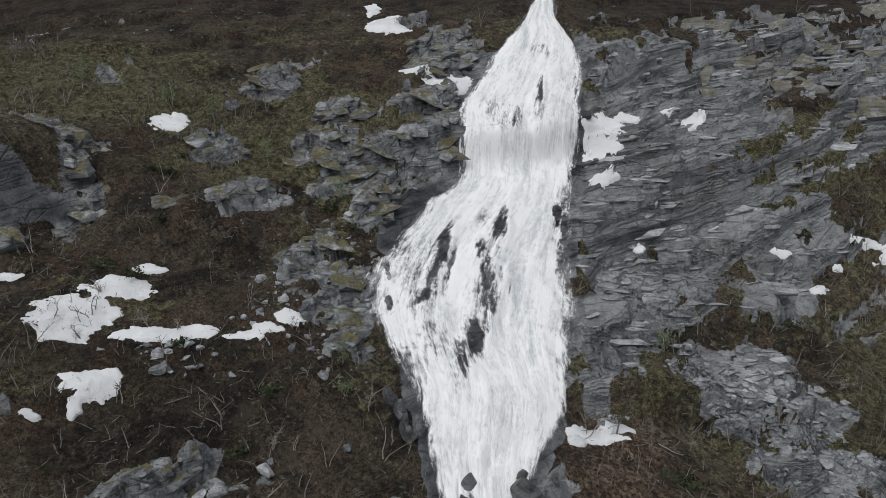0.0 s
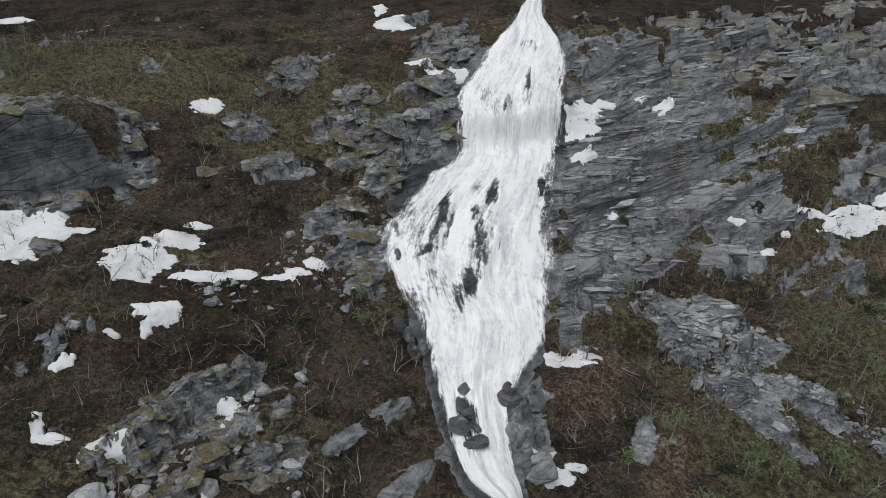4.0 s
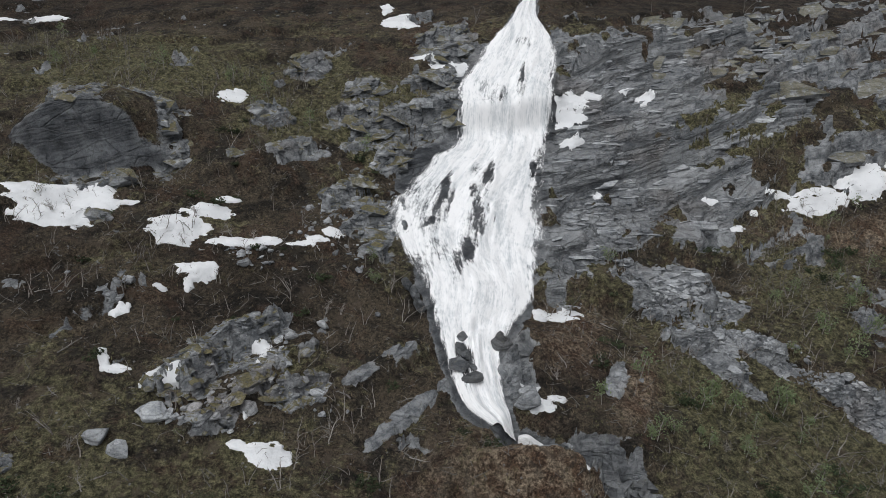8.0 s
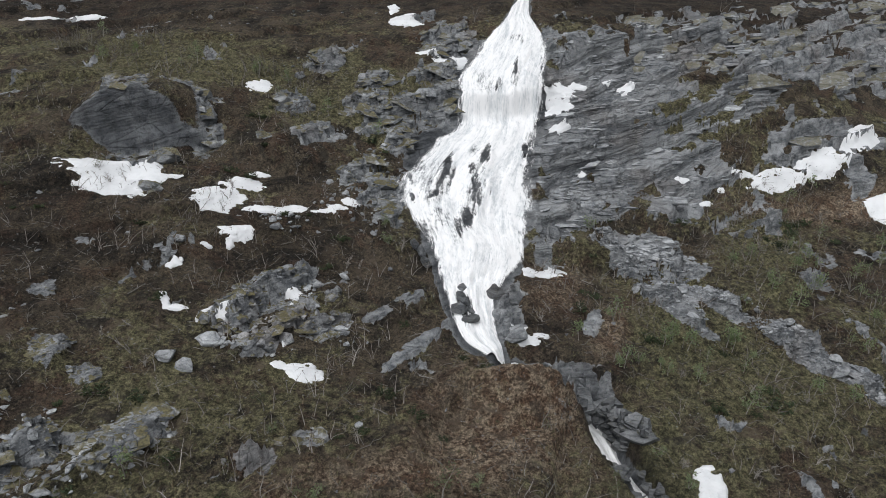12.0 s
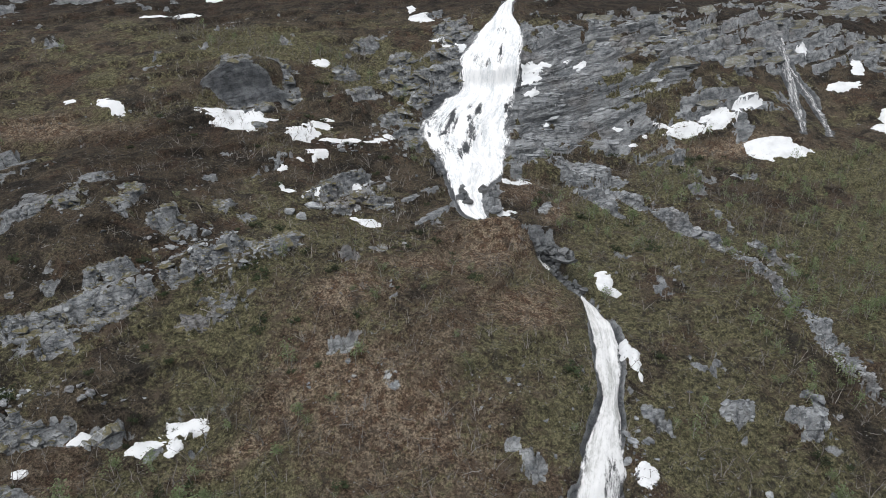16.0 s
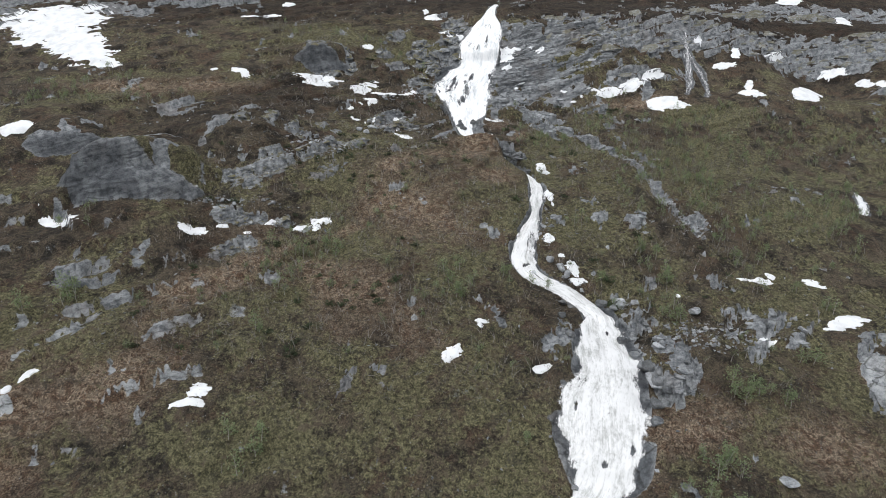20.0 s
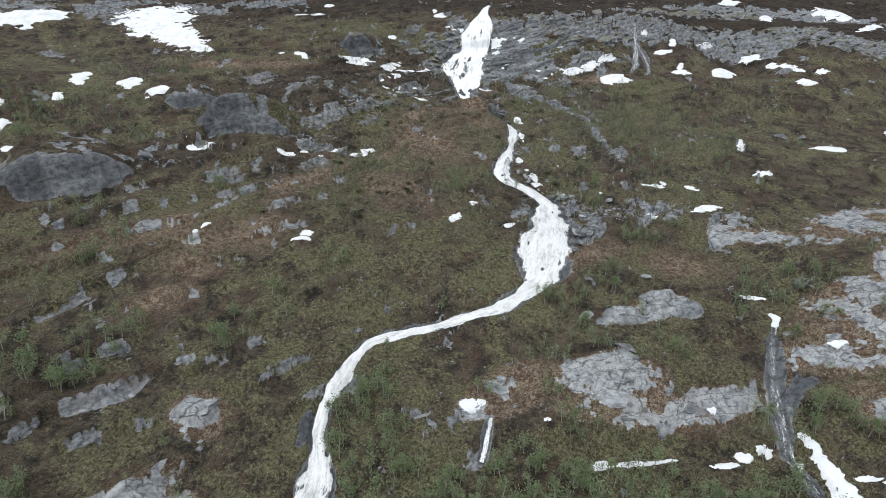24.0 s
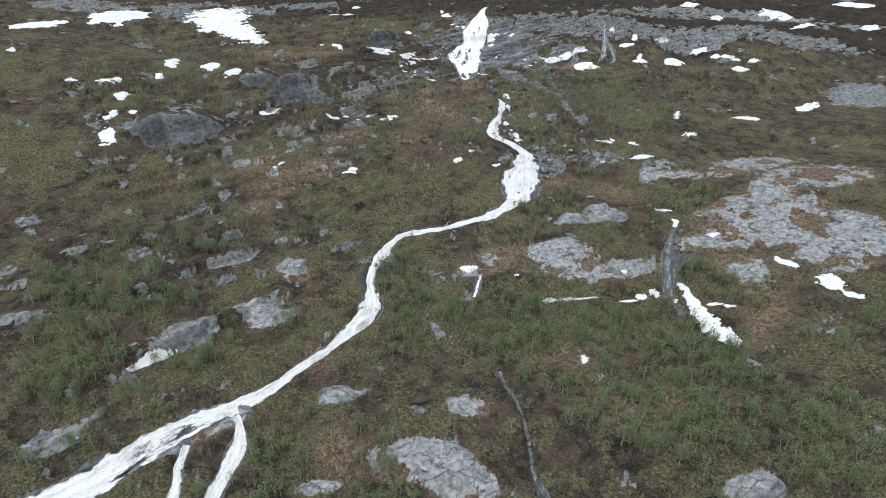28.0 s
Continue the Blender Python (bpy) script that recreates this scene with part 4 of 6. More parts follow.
def water_strip(pieces, key, material, parent, fine=0.3, lift=0.35, gaps=(), full=1.0):
    """White water that follows a course over the ground; its length runs down the drops as well."""
    line = COURSES[key]
    drop = ground_at(line[:, 0], line[:, 1])
    drop = np.convolve(np.pad(drop, 2, "edge"), np.ones(5) / 5, "valid")
    along = np.concatenate([[0], np.cumsum(np.sqrt(np.sum(np.diff(line[:, :2], axis=0) ** 2, 1) + np.diff(drop) ** 2))])
    rows = max(4, int(along[-1] / fine))
    cols = max(7, int(line[:, 2].max() / fine))
    v = np.linspace(0, along[-1], rows)
    cx, cy, width = (np.interp(v, along, line[:, i]) for i in range(3))
    tx, ty = np.gradient(cx), np.gradient(cy)
    for _ in range(6):
        tx, ty = (np.convolve(np.pad(a, 3, "edge"), np.ones(7) / 7, "valid") for a in (tx, ty))
    if key == "high":
        tx, ty = 0 * tx, 0 * ty - 1
    norm = np.hypot(tx, ty) + 1e-9
    u = np.linspace(-1.15, 1.15, cols)
    ragged = 0.05 if key == "high" else 0.15
    wide = (0.5 * width * (1 + ragged * waves(v, v * 0, 4.0, 7) + 0.5 * ragged * waves(v, v * 0, 1.5, 8)))[:, None]
    x = cx[:, None] - (ty / norm)[:, None] * u * -wide
    y = cy[:, None] + (tx / norm)[:, None] * u * -wide
    x, y = x.ravel(), y.ravel()
    uu, vv = np.broadcast_to(u, (rows, cols)).ravel(), np.repeat(v, cols)
    metres = (u * (0.6 * wide + 0.2 * np.median(width))).ravel()  # strands part and draw together with the banks
    base = ground_at(x, y).reshape(rows, cols)
    kernel = np.array([1, 2, 3, 2, 1]) / 9
    soft = np.apply_along_axis(lambda a: np.convolve(np.pad(a, 2, "edge"), kernel, "valid"), 0, base)
    soft = np.apply_along_axis(lambda a: np.convolve(np.pad(a, 2, "edge"), kernel, "valid"), 1, soft)
    hold = np.clip(1 - np.abs(uu) ** 3, 0, 1)
    strands = 0.6 * waves(metres, vv * 0.2, 0.9, 11) + 0.4 * waves(metres, vv * 0.2, 0.5, 12) + 0.6 * waves(metres, vv * 0.6, 2.2, 13)
    frayed = rough(metres, vv * (0.2 if key == "high" else 0.45), 1.5, 4, 19, 0.7)
    depth = np.clip(1.35 * (1 - np.abs(uu) ** 3.2) + (0.25 if key == "high" else 0.75) * frayed, 0, 1) * full
    depth = depth * (1 - 0.5 * np.clip(ovals(x, y, VEILS) * 1.8 + 0.6 * rough(metres, vv * 0.5, 2.0, 4, 18, 0.6), 0, 1))
    open_rock = np.zeros(x.shape)
    if gaps:
        open_rock = step(ovals(x, y, gaps) + 1.1 * rough(metres * 1.3, vv * 0.16, 0.9, 5, 15, 0.75), -0.1, 0.75)
        depth = depth * (1 - 0.82 * open_rock)
    z = soft.ravel() + lift * hold + 0.25 * strands * hold - 0.25 * (np.abs(uu) > 1.05) - 0.3 * open_rock
    place = np.stack([x, y, z], 1).reshape(rows, cols, 3)
    flow = np.stack([metres, vv, 0 * vv], 1).astype(np.float32).reshape(rows, cols, 3)
    depth = depth.astype(np.float32).reshape(rows, cols)
    for word, a, b, text in pieces:
        a, b = int(a * (rows - 1)), int(b * (rows - 1)) + 1
        me = mesh_from(word, place[a:b].reshape(-1, 3), grid_faces(b - a, cols), material, True)
        run = me.attributes.new("run", "FLOAT_VECTOR", "POINT")
        run.data.foreach_set("vector", flow[a:b].ravel())
        deep = me.attributes.new("depth", "FLOAT", "POINT")
        deep.data.foreach_set("value", depth[a:b].ravel())
        part(word, me, parent, text)


waterfall = tagged(new("waterfall"), "tall white waterfall spreading over grey banded rock", "waterfall", kind="structure")
water_strip((
    ("upper_cascade", 0.0, 0.36, "white cascade from the narrow lip"), ("spreading_apron", 0.36, 0.76, "veil of white water spread over dark rock"),
    ("foot_cascade", 0.76, 1.0, "narrow foaming water at the foot"),
), "high", WHITE_WATER, waterfall, 0.2, 0.4, FALL_GAPS)
stream = tagged(new("mountain_stream"), "foaming white stream winding down the mountainside", "stream", kind="structure")
water_strip((
    ("gorge_run", 0.0, 0.12, ""), ("upper_run", 0.12, 0.24, ""), ("middle_fall", 0.24, 0.4, "broad white fall in threads"), ("bend_run", 0.4, 0.55, ""),
    ("lower_fall", 0.55, 0.76, ""), ("foot_run", 0.76, 1.0, "wide rapid white water"),
), "main", STREAM_WATER, stream, 0.3, 0.6, STREAM_GAPS)
water_strip((("side_branch", 0.0, 1.0, ""),), "branch", STREAM_WATER, stream, lift=0.3, full=0.75)
water_strip((("side_rill", 0.0, 1.0, ""),), "rill", STREAM_WATER, stream, lift=0.25, full=0.7)
for name, key, label, fill in (
    ("far_waterfall", "far", "thin white waterfall in threads over brown rock", 0.46),
    ("forked_waterfall", "fork", "thin white thread of water beside a far fall", 0.44),
    ("slab_waterfall", "right", "thin waterfall down a dark wet slab", 0.36),
    ("trickle_waterfall", "thin", "thin trickle over a rock edge", 0.7),
    ("small_waterfall", "small", "short white waterfall far off on the slope", 1.0),
    ("brook", "brook", "narrow dark brook between scrub", 0.32),
):
    top = tagged(new(name), label, "waterfall" if key != "brook" else "brook", kind="structure")
    water_strip((("water", 0.0, 1.0, ""),), key, VEIL_WATER, top, lift=0.25, full=fill)


# ---- patches of old snow ----
snow_count = [0]
SNOW_LOBES = []
SNOW_LABELS = {
    "": "patch of old white snow melting on the heath",
    "big": "large flat patch of snow below a rock knob",
    "long": "long ragged snow bank along the foot of the rock",
    "dirty": "greyish dirty snow patch below the thin waterfall",
    "field": "large branching snow field on the upper slope",
    "tongue": "long tongue of snow beside a wet slab",
}


def snow_patch(lobes, note=""):
    """One patch out of overlapping lobes, thickest inside, with an eaten rim."""
    snow_count[0] += 1
    near = 0.95 if abs(lobes[0][0]) < 75 and lobes[0][1] > 10 else 1.0 if note in ("field", "tongue") else 0.8
    lobes = [(cx, cy, near * a, near * b, turn) for cx, cy, a, b, turn in lobes]
    SNOW_LOBES.extend(lobes)
    seed = 100 + 7 * snow_count[0]
    reach = [max(a, b) * 1.35 + 0.3 for _, _, a, b, _ in lobes]
    x0, x1 = min(l[0] - r for l, r in zip(lobes, reach)), max(l[0] + r for l, r in zip(lobes, reach))
    y0, y1 = min(l[1] - r for l, r in zip(lobes, reach)), max(l[1] + r for l, r in zip(lobes, reach))
    size = max(0.1, min(0.45, math.sqrt((x1 - x0) * (y1 - y0)) / 90))
    px, py = np.arange(x0, x1, size), np.arange(y0, y1, size)
    x, y = (a.ravel() for a in np.meshgrid(px, py))
    small = min(l[3] for l in lobes)
    reach = max(0.35, min(2.2, 0.75 * small))
    wx, wy = (reach * rough(x, 1.2 * y, 2.4 * reach, 4, seed + i, 0.6) for i in (0, 40))
    inside = ovals(x + wx, y + wy, lobes) + 0.5 * rough(0.75 * x, 1.35 * y, min(4.0, max(0.8, 0.8 * small)), 4, seed, 0.6) + 0.05
    thick = min(0.8, 0.08 + 0.14 * small)
    rows, cols = len(py), len(px)
    base = ground_at(x, y).reshape(rows, cols)
    for axis in (0, 1):
        n = max(1, min(int(0.9 / size), (rows, cols)[axis] // 3))
        pad = np.pad(base, [(n, n) if i == axis else (0, 0) for i in (0, 1)], "edge")
        base = sum(np.take(pad, range(i, i + base.shape[axis]), axis) for i in range(2 * n + 1)) / (2 * n + 1)
    base = base.ravel()
    deep = np.where(inside > 0, thick * np.clip(inside * 2.2, 0, 1) ** 0.7 * (0.75 + 0.25 * np.clip(inside, 0, 1)), inside * 2.5)
    z = base + deep + 0.05
    z = np.where((inside > 0.04) & (ground_at(x, y) - base < 1.2), np.maximum(z, ground_at(x, y) + 0.03 + 0.1 * np.clip(inside, 0, 0.5)), z)
    faces = grid_faces(rows, cols)
    keep = (inside[faces] > -0.1).any(1)
    if not keep.any():
        return
    faces = faces[keep]
    used = np.unique(faces)
    index = np.full(rows * cols, -1)
    index[used] = np.arange(len(used))
    me = mesh_from("snow_patch", np.stack([x, y, z], 1)[used], index[faces], SNOW, True)
    tagged(new("snow_patch", me), SNOW_LABELS[note], "snow patch", "snow patches on the slope")


snow_patch([(-30.1, 41.7, 3.2, 1.9, 13), (-28.0, 44.9, 2.6, 1.2, 13), (-26.2, 47.3, 1.3, 0.6, 12)])
snow_patch([(-23.0, 41.3, 3.2, 0.7, 9), (-20.8, 41.9, 1.6, 0.8, 8), (-25.7, 40.7, 1.1, 0.5, 10)])
snow_patch([(-16.6, 41.6, 1.7, 0.5, 6), (-13.7, 43.8, 1.3, 0.7, 7), (-15.1, 42.6, 1.2, 0.5, 6)])
snow_patch([(-26.3, 36.3, 1.7, 1.0, 10), (-26.5, 34.8, 0.4, 0.9, 11), (-25.3, 37.3, 0.8, 0.5, 10), (-27.8, 36.7, 0.9, 0.4, 11)])
snow_patch([(-31.1, 30.5, 0.7, 0.6, 10), (-31.6, 29.8, 0.5, 0.4, 10)])
snow_patch([(-28.9, 33.4, 0.7, 0.3, 11)])
snow_patch([(-17.5, 28.7, 1.0, 0.9, 8), (-17.5, 27.2, 0.4, 0.8, 8)])
snow_patch([(-30.6, 64.1, 1.9, 1.1, 17), (-30.0, 65.2, 1.1, 0.8, 17)])
snow_patch([(-1.6, 74.9, 2.6, 1.8, 0), (-5.3, 76.3, 2.2, 0.8, -2), (-0.2, 73.8, 1.1, 0.8, 2)])
snow_patch([(-10.6, 89.8, 2.4, 2.9, -11), (-13.3, 96.9, 1.0, 3.2, 0), (-7.9, 86.9, 1.9, 1.5, -13)])
snow_patch([(16.7, 71.0, 2.6, 1.7, 11), (19.9, 73.2, 1.7, 0.5, 10), (14.7, 68.8, 0.7, 0.4, 13)])
snow_patch([(16.4, 67.2, 1.7, 0.5, 13)])
snow_patch([(24.9, 75.0, 1.1, 0.4, 9)])
snow_patch([(28.0, 74.0, 1.3, 0.8, 7), (29.2, 75.0, 0.6, 0.5, 7)])
snow_patch([(19.5, 61.1, 0.6, 0.4, 15)])
snow_patch([(35.9, 63.4, 1.2, 0.5, 9)])
snow_patch([(38.9, 60.0, 1.1, 0.6, 9)])
snow_patch([(41.8, 62.6, 0.6, 0.4, 6)])
snow_patch([(11.0, 39.2, 2.7, 0.8, 11), (12.9, 40.4, 1.6, 0.5, 10), (9.2, 38.1, 0.8, 0.5, 11)])
snow_patch([(6.8, 27.9, 1.4, 0.4, 11)])
snow_patch([(7.7, 25.5, 1.8, 0.8, 10), (9.5, 26.8, 0.8, 0.5, 10)])
snow_patch([(-56.0, -28.4, 3.1, 1.8, 21), (-57.5, -29.3, 1.5, 1.0, 22)])
snow_patch([(-51.2, -25.1, 1.2, 1.0, 15)])
snow_patch([(-45.4, -26.0, 0.9, 0.7, 13)])
snow_patch([(-41.5, -21.5, 1.5, 0.6, 15)])
snow_patch([(-34.7, -21.0, 2.4, 1.3, 14), (-30.3, -18.8, 2.8, 1.5, 8), (-31.4, -21.1, 1.2, 1.1, 10)])
snow_patch([(23.6, 9.1, 1.7, 3.5, 15)])
snow_patch([(22.5, -6.9, 1.2, 3.8, 10)])
snow_patch([(21.1, -22.6, 1.4, 1.6, 7)])
snow_patch([(23.0, -27.7, 1.0, 0.7, 8)])
snow_patch([(25.2, -30.7, 1.7, 2.3, 9), (25.9, -34.0, 2.0, 1.1, 9)])
snow_patch([(5.5, -49.5, 1.5, 0.7, 4), (5.0, -50.5, 0.7, 0.6, 4)])
snow_patch([(65.2, -30.6, 2.9, 0.9, 7), (61.2, -30.7, 1.9, 0.5, 7), (67.6, -29.0, 1.2, 0.9, 7)])
snow_patch([(46.0, -36.6, 0.7, 0.6, 0)])
snow_patch([(4.1, -116.2, 2.1, 2.4, 2), (6.6, -115.2, 1.2, 0.9, 1)])
snow_patch([(30.5, -128.1, 2.3, 1.2, 2), (36.9, -127.9, 5.1, 0.8, 3), (42.7, -127.1, 3.6, 0.5, 5)])
snow_patch([(55.0, -126.7, 2.8, 1.0, 2), (59.3, -125.1, 1.9, 0.9, -1), (63.3, -124.4, 2.2, 0.8, -4)])
snow_patch([(72.4, -123.8, 3.4, 1.3, 104), (73.6, -129.3, 4.4, 1.7, 98), (74.4, -134.4, 5.0, 2.3, 96), (75.6, -139.4, 4.8, 2.8, 104), (77.2, -143.8, 4.2, 3.0, 112), (78.6, -146.5, 3.2, 2.4, 120)], "tongue")
snow_patch([(69.1, -127.2, 0.9, 1.2, -5)])
snow_patch([(79.5, -131.7, 2.8, 0.7, -6), (83.3, -133.0, 2.0, 0.7, -7)])
snow_patch([(78.3, -91.0, 1.4, 1.8, -6)])
snow_patch([(88.7, -99.9, 2.5, 1.0, -9)])
snow_patch([(55.3, -116.1, 1.3, 0.9, 8)])
snow_patch([(-43.2, 43.5, 6.8, 2.3, -172), (-42.4, 40.8, 3.9, 1.8, -176)], "big")
snow_patch([(-30.3, 24.9, 1.6, 0.5, 125), (-28.8, 23.9, 1.1, 0.4, 176)])
snow_patch([(-24.6, 23.5, 1.8, 0.7, -157)])
snow_patch([(-14.3, 17.6, 2.0, 1.2, 167), (-16.8, 18.1, 0.7, 0.5, -176)])
snow_patch([(-17.0, 21.3, 0.7, 0.3, 106)])
snow_patch([(46.2, 64.9, 1.9, 0.8, 166), (51.7, 64.7, 4.8, 1.5, -167), (59.9, 67.4, 4.6, 2.0, -163), (68.1, 72.5, 5.4, 1.8, -141)], "long")
snow_patch([(-76.4, 85.3, 3.6, 1.1, -154)])
snow_patch([(-68.8, 88.3, 3.2, 1.7, -170)])
snow_patch([(70.0, 58.4, 5.8, 3.0, 166)], "dirty")
snow_patch([(-75.3, 43.0, 1.6, 0.9, 167)])
snow_patch([(-67.2, 41.9, 3.4, 1.1, 161)])
snow_patch([(98.0, 86.7, 5.4, 1.5, -175), (103.6, 92.6, 4.0, 2.0, 67)])
snow_patch([(90.5, 96.3, 1.9, 1.3, -144)])
snow_patch([(123.5, 103.9, 7.2, 1.2, -144)])
snow_patch([(102.6, 71.6, 4.6, 2.4, 145), (104.0, 76.6, 3.4, 1.6, 65)])
snow_patch([(-66.3, 99.5, 2.5, 2.2, 161)])
snow_patch([(-145.7, 80.0, 16.4, 9.7, -157), (-127.6, 59.0, 19.5, 6.9, 139), (-111.5, 45.5, 6.8, 2.0, 158)], "field")
snow_patch([(-108.0, -4.2, 5.0, 3.1, -162)])
snow_patch([(-83.0, -31.2, 7.5, 1.2, 157)])
snow_patch([(-41.9, -70.0, 3.1, 1.0, -169), (-41.0, -67.4, 2.0, 1.7, -145)])
snow_patch([(-69.4, -66.5, 1.8, 0.8, -113)])
snow_patch([(-71.1, -69.7, 1.2, 0.9, 160)])
snow_patch([(-0.2, -57.6, 2.4, 1.3, -134)])
snow_patch([(15.6, -59.7, 2.1, 1.0, -159)])
snow_patch([(123.3, 74.2, 12.0, 4.6, 51)])
snow_patch([(146.4, 100.7, 5.6, 2.4, 170)])
snow_patch([(152.1, 89.8, 4.3, 2.7, 101)])
snow_patch([(163.0, 181.3, 10.1, 4.9, -150)])
snow_patch([(170.0, 144.5, 14.9, 4.4, 62)])
snow_patch([(76.9, -29.7, 2.7, 1.0, 151)])
snow_patch([(78.3, -40.4, 6.0, 1.7, -160)])
snow_patch([(59.3, -48.4, 2.4, 0.7, -154)])
snow_patch([(105.3, 3.2, 5.3, 1.3, -114)])
snow_patch([(-141.9, 7.2, 9.1, 3.6, -74)])
snow_patch([(-121.3, 4.0, 6.7, 4.4, 128)])
snow_patch([(-141.1, -10.6, 2.8, 2.2, 137)])
snow_patch([(-160.0, -20.2, 6.8, 2.6, -158)])
snow_patch([(-148.7, -31.1, 4.2, 3.6, 96)])
snow_patch([(-144.8, -48.8, 5.3, 2.2, -102)])
snow_patch([(-137.1, -44.0, 3.6, 2.5, 175)])
snow_patch([(-139.2, -63.0, 6.6, 3.5, 128)])
snow_patch([(20.4, -120.2, 0.9, 0.6, -175)])
snow_patch([(76.2, -83.2, 3.2, 1.1, 167)])
snow_patch([(141.1, 9.7, 7.2, 4.8, -163)])
snow_patch([(184.8, 36.2, 12.3, 3.6, -143)])
snow_patch([(105.7, -16.6, 4.2, 1.5, -166)])
snow_patch([(-77.9, -166.2, 6.4, 1.0, -134)])
snow_patch([(113.9, -129.0, 4.4, 3.5, 134), (117.2, -134.7, 3.3, 1.3, 141)])
snow_patch([(105.2, -117.8, 4.3, 1.6, 132)])
snow_patch([(37.0, -153.9, 1.5, 1.2, 61)])
snow_patch([(-199.0, 67.2, 18.2, 9.1, -153)])
snow_patch([(-233.3, 50.0, 16.4, 4.6, -158)])
snow_patch([(-138.3, 70.7, 16.9, 11.8, -146), (-117.3, 50.2, 13.7, 4.1, 142)])
snow_patch([(223.6, 174.7, 14.3, 12.2, -179), (231.7, 145.7, 25.6, 3.2, -140)])
snow_patch([(295.9, 207.1, 17.2, 6.6, 179)])
snow_patch([(287.7, 169.4, 9.3, 4.8, -157)])
snow_patch([(-211.7, -6.2, 3.1, 2.3, 165)])
snow_patch([(-174.4, -24.6, 3.2, 1.9, -167)])
snow_patch([(159.3, 68.3, 6.3, 2.6, 180)])
snow_patch([(169.0, 75.3, 3.7, 1.9, -172)])
snow_patch([(157.8, 82.0, 7.4, 2.3, 119)])


# ---- stones ----
def rough_stone(seed, points=13, cuts=1, flat=0.65):
    """An angular stone about 2 m across, its base at the origin."""
    rng = random.Random(seed)
    bm = bmesh.new()
    for _ in range(points):
        v = Vector((rng.gauss(0, 1), rng.gauss(0, 1), rng.gauss(0, 1))).normalized() * rng.uniform(0.75, 1.0)
        bm.verts.new((v.x, v.y, v.z * flat))
    hull = bmesh.ops.convex_hull(bm, input=bm.verts)
    bmesh.ops.delete(bm, geom=[g for g in hull["geom_interior"] if isinstance(g, bmesh.types.BMVert)], context="VERTS")
    if cuts:
        bmesh.ops.subdivide_edges(bm, edges=bm.edges, cuts=cuts, use_grid_fill=True, smooth=0.12)
        for v in bm.verts:
            v.co += 0.05 * Vector((rng.uniform(-1, 1), rng.uniform(-1, 1), rng.uniform(-1, 1)))
        bmesh.ops.bevel(bm, geom=[e for e in bm.edges if e.calc_face_angle(0) > 0.9], offset=0.05, segments=1, affect="EDGES")
    bmesh.ops.triangulate(bm, faces=bm.faces)
    for v in bm.verts:
        v.co.z += flat * 0.55
    return bm


def stone_mesh(name, seed, material, cuts=1, flat=0.65):
    bm = rough_stone(seed, 13 if cuts else 9, cuts, flat)
    me = bpy.data.meshes.new(name)
    bm.to_mesh(me)
    bm.free()
    me.materials.append(material)
    return me


rng = random.Random(5)
DRY = [stone_mesh("boulder", 40 + i, STONE, 1, (0.75, 0.6, 0.5, 0.68)[i % 4]) for i in range(10)]
WET = [stone_mesh("boulder", 60 + i, WET_AND_SHADE_STONE, 1, 0.7) for i in range(4)]


def boulder(x, y, half_width, half_height, wet=False, label="", group="boulders on the slope"):
    me = rng.choice(WET if wet else DRY)
    ob = new("boulder", me)
    z = float(ground_at(x, y)[0])
    ob.location = (x, y, z - 0.25 * half_height)
    ob.rotation_euler = (rng.uniform(-0.15, 0.15), rng.uniform(-0.15, 0.15), rng.uniform(0, 6.3))
    ob.scale = (half_width * 1.1, half_width * rng.uniform(0.8, 1.1), half_height * 1.5)
    text = label or ("dark wet boulder standing in the white water" if wet else "grey angular boulder lying in the heath")
    return tagged(ob, text, "boulder", group)


HIGH_BOULDERS = [
    (4.9, 32.4, 1.4, 1.0), (1.0, 31.2, 1.5, 0.8), (1.6, 28.0, 1.3, 0.7), (0.7, 33.0, 0.9, 0.5), (0.4, 29.4, 1.2, 0.6), (1.9, 29.6, 0.9, 0.5), (4.3, 34.4, 0.8, 0.5), (5.4, 29.9, 1.4, 0.8), (6.0, 28.0, 1.1, 0.6), (7.2, 33.4, 1.4, 0.9), (-4.0, 37.3, 1.3, 1.1), (-4.9, 38.4, 1.1, 1.0), (-3.6, 35.8, 1.0, 0.9), (6.5, 25.2, 1.6, 0.9), (6.9, 27.1, 1.2, 0.7), (-25.2, 68.2, 1.0, 0.8),
    (-7.7, 34.4, 0.5, 0.4), (-31.7, 33.3, 0.9, 0.6), (-32.3, 31.7, 1.3, 0.7), (-13.3, 24.4, 0.6, 0.8), 
    (-1.3, 78.6, 1.8, 0.9), (-26.7, 16.9, 1.2, 0.9), (-8.1, 11.2, 0.5, 0.5), (-11.8, 24.6, 1.0, 0.7), (41.9, 26.0, 1.5, 0.8),
    (44.5, 26.4, 1.2, 0.9), (-24.8, 16.0, 1.0, 0.7), (-23.7, 19.8, 1.5, 0.8), (-17.0, 21.7, 1.1, 0.8), (20.5, -29.4, 1.2, 0.9),
]
LOW_BOULDERS = [
    (22.6, -31.4, 1.4, 1.0), (23.6, -33.1, 1.3, 1.3), (29.4, -31.4, 0.9, 0.6), (16.6, -32.9, 1.1, 0.8), (33.9, -23.6, 0.5, 0.5), (40.9, -23.5, 0.8, 0.6),
    (-98.5, -36.8, 3.4, 2.4), (32.9, -91.6, 1.8, 1.4), (50.3, -77.7, 1.6, 1.0), 
    (18.9, -78.3, 0.9, 0.7), (47.6, -41.3, 1.5, 0.9), (33.5, -38.5, 2.1, 1.0), 
    
]
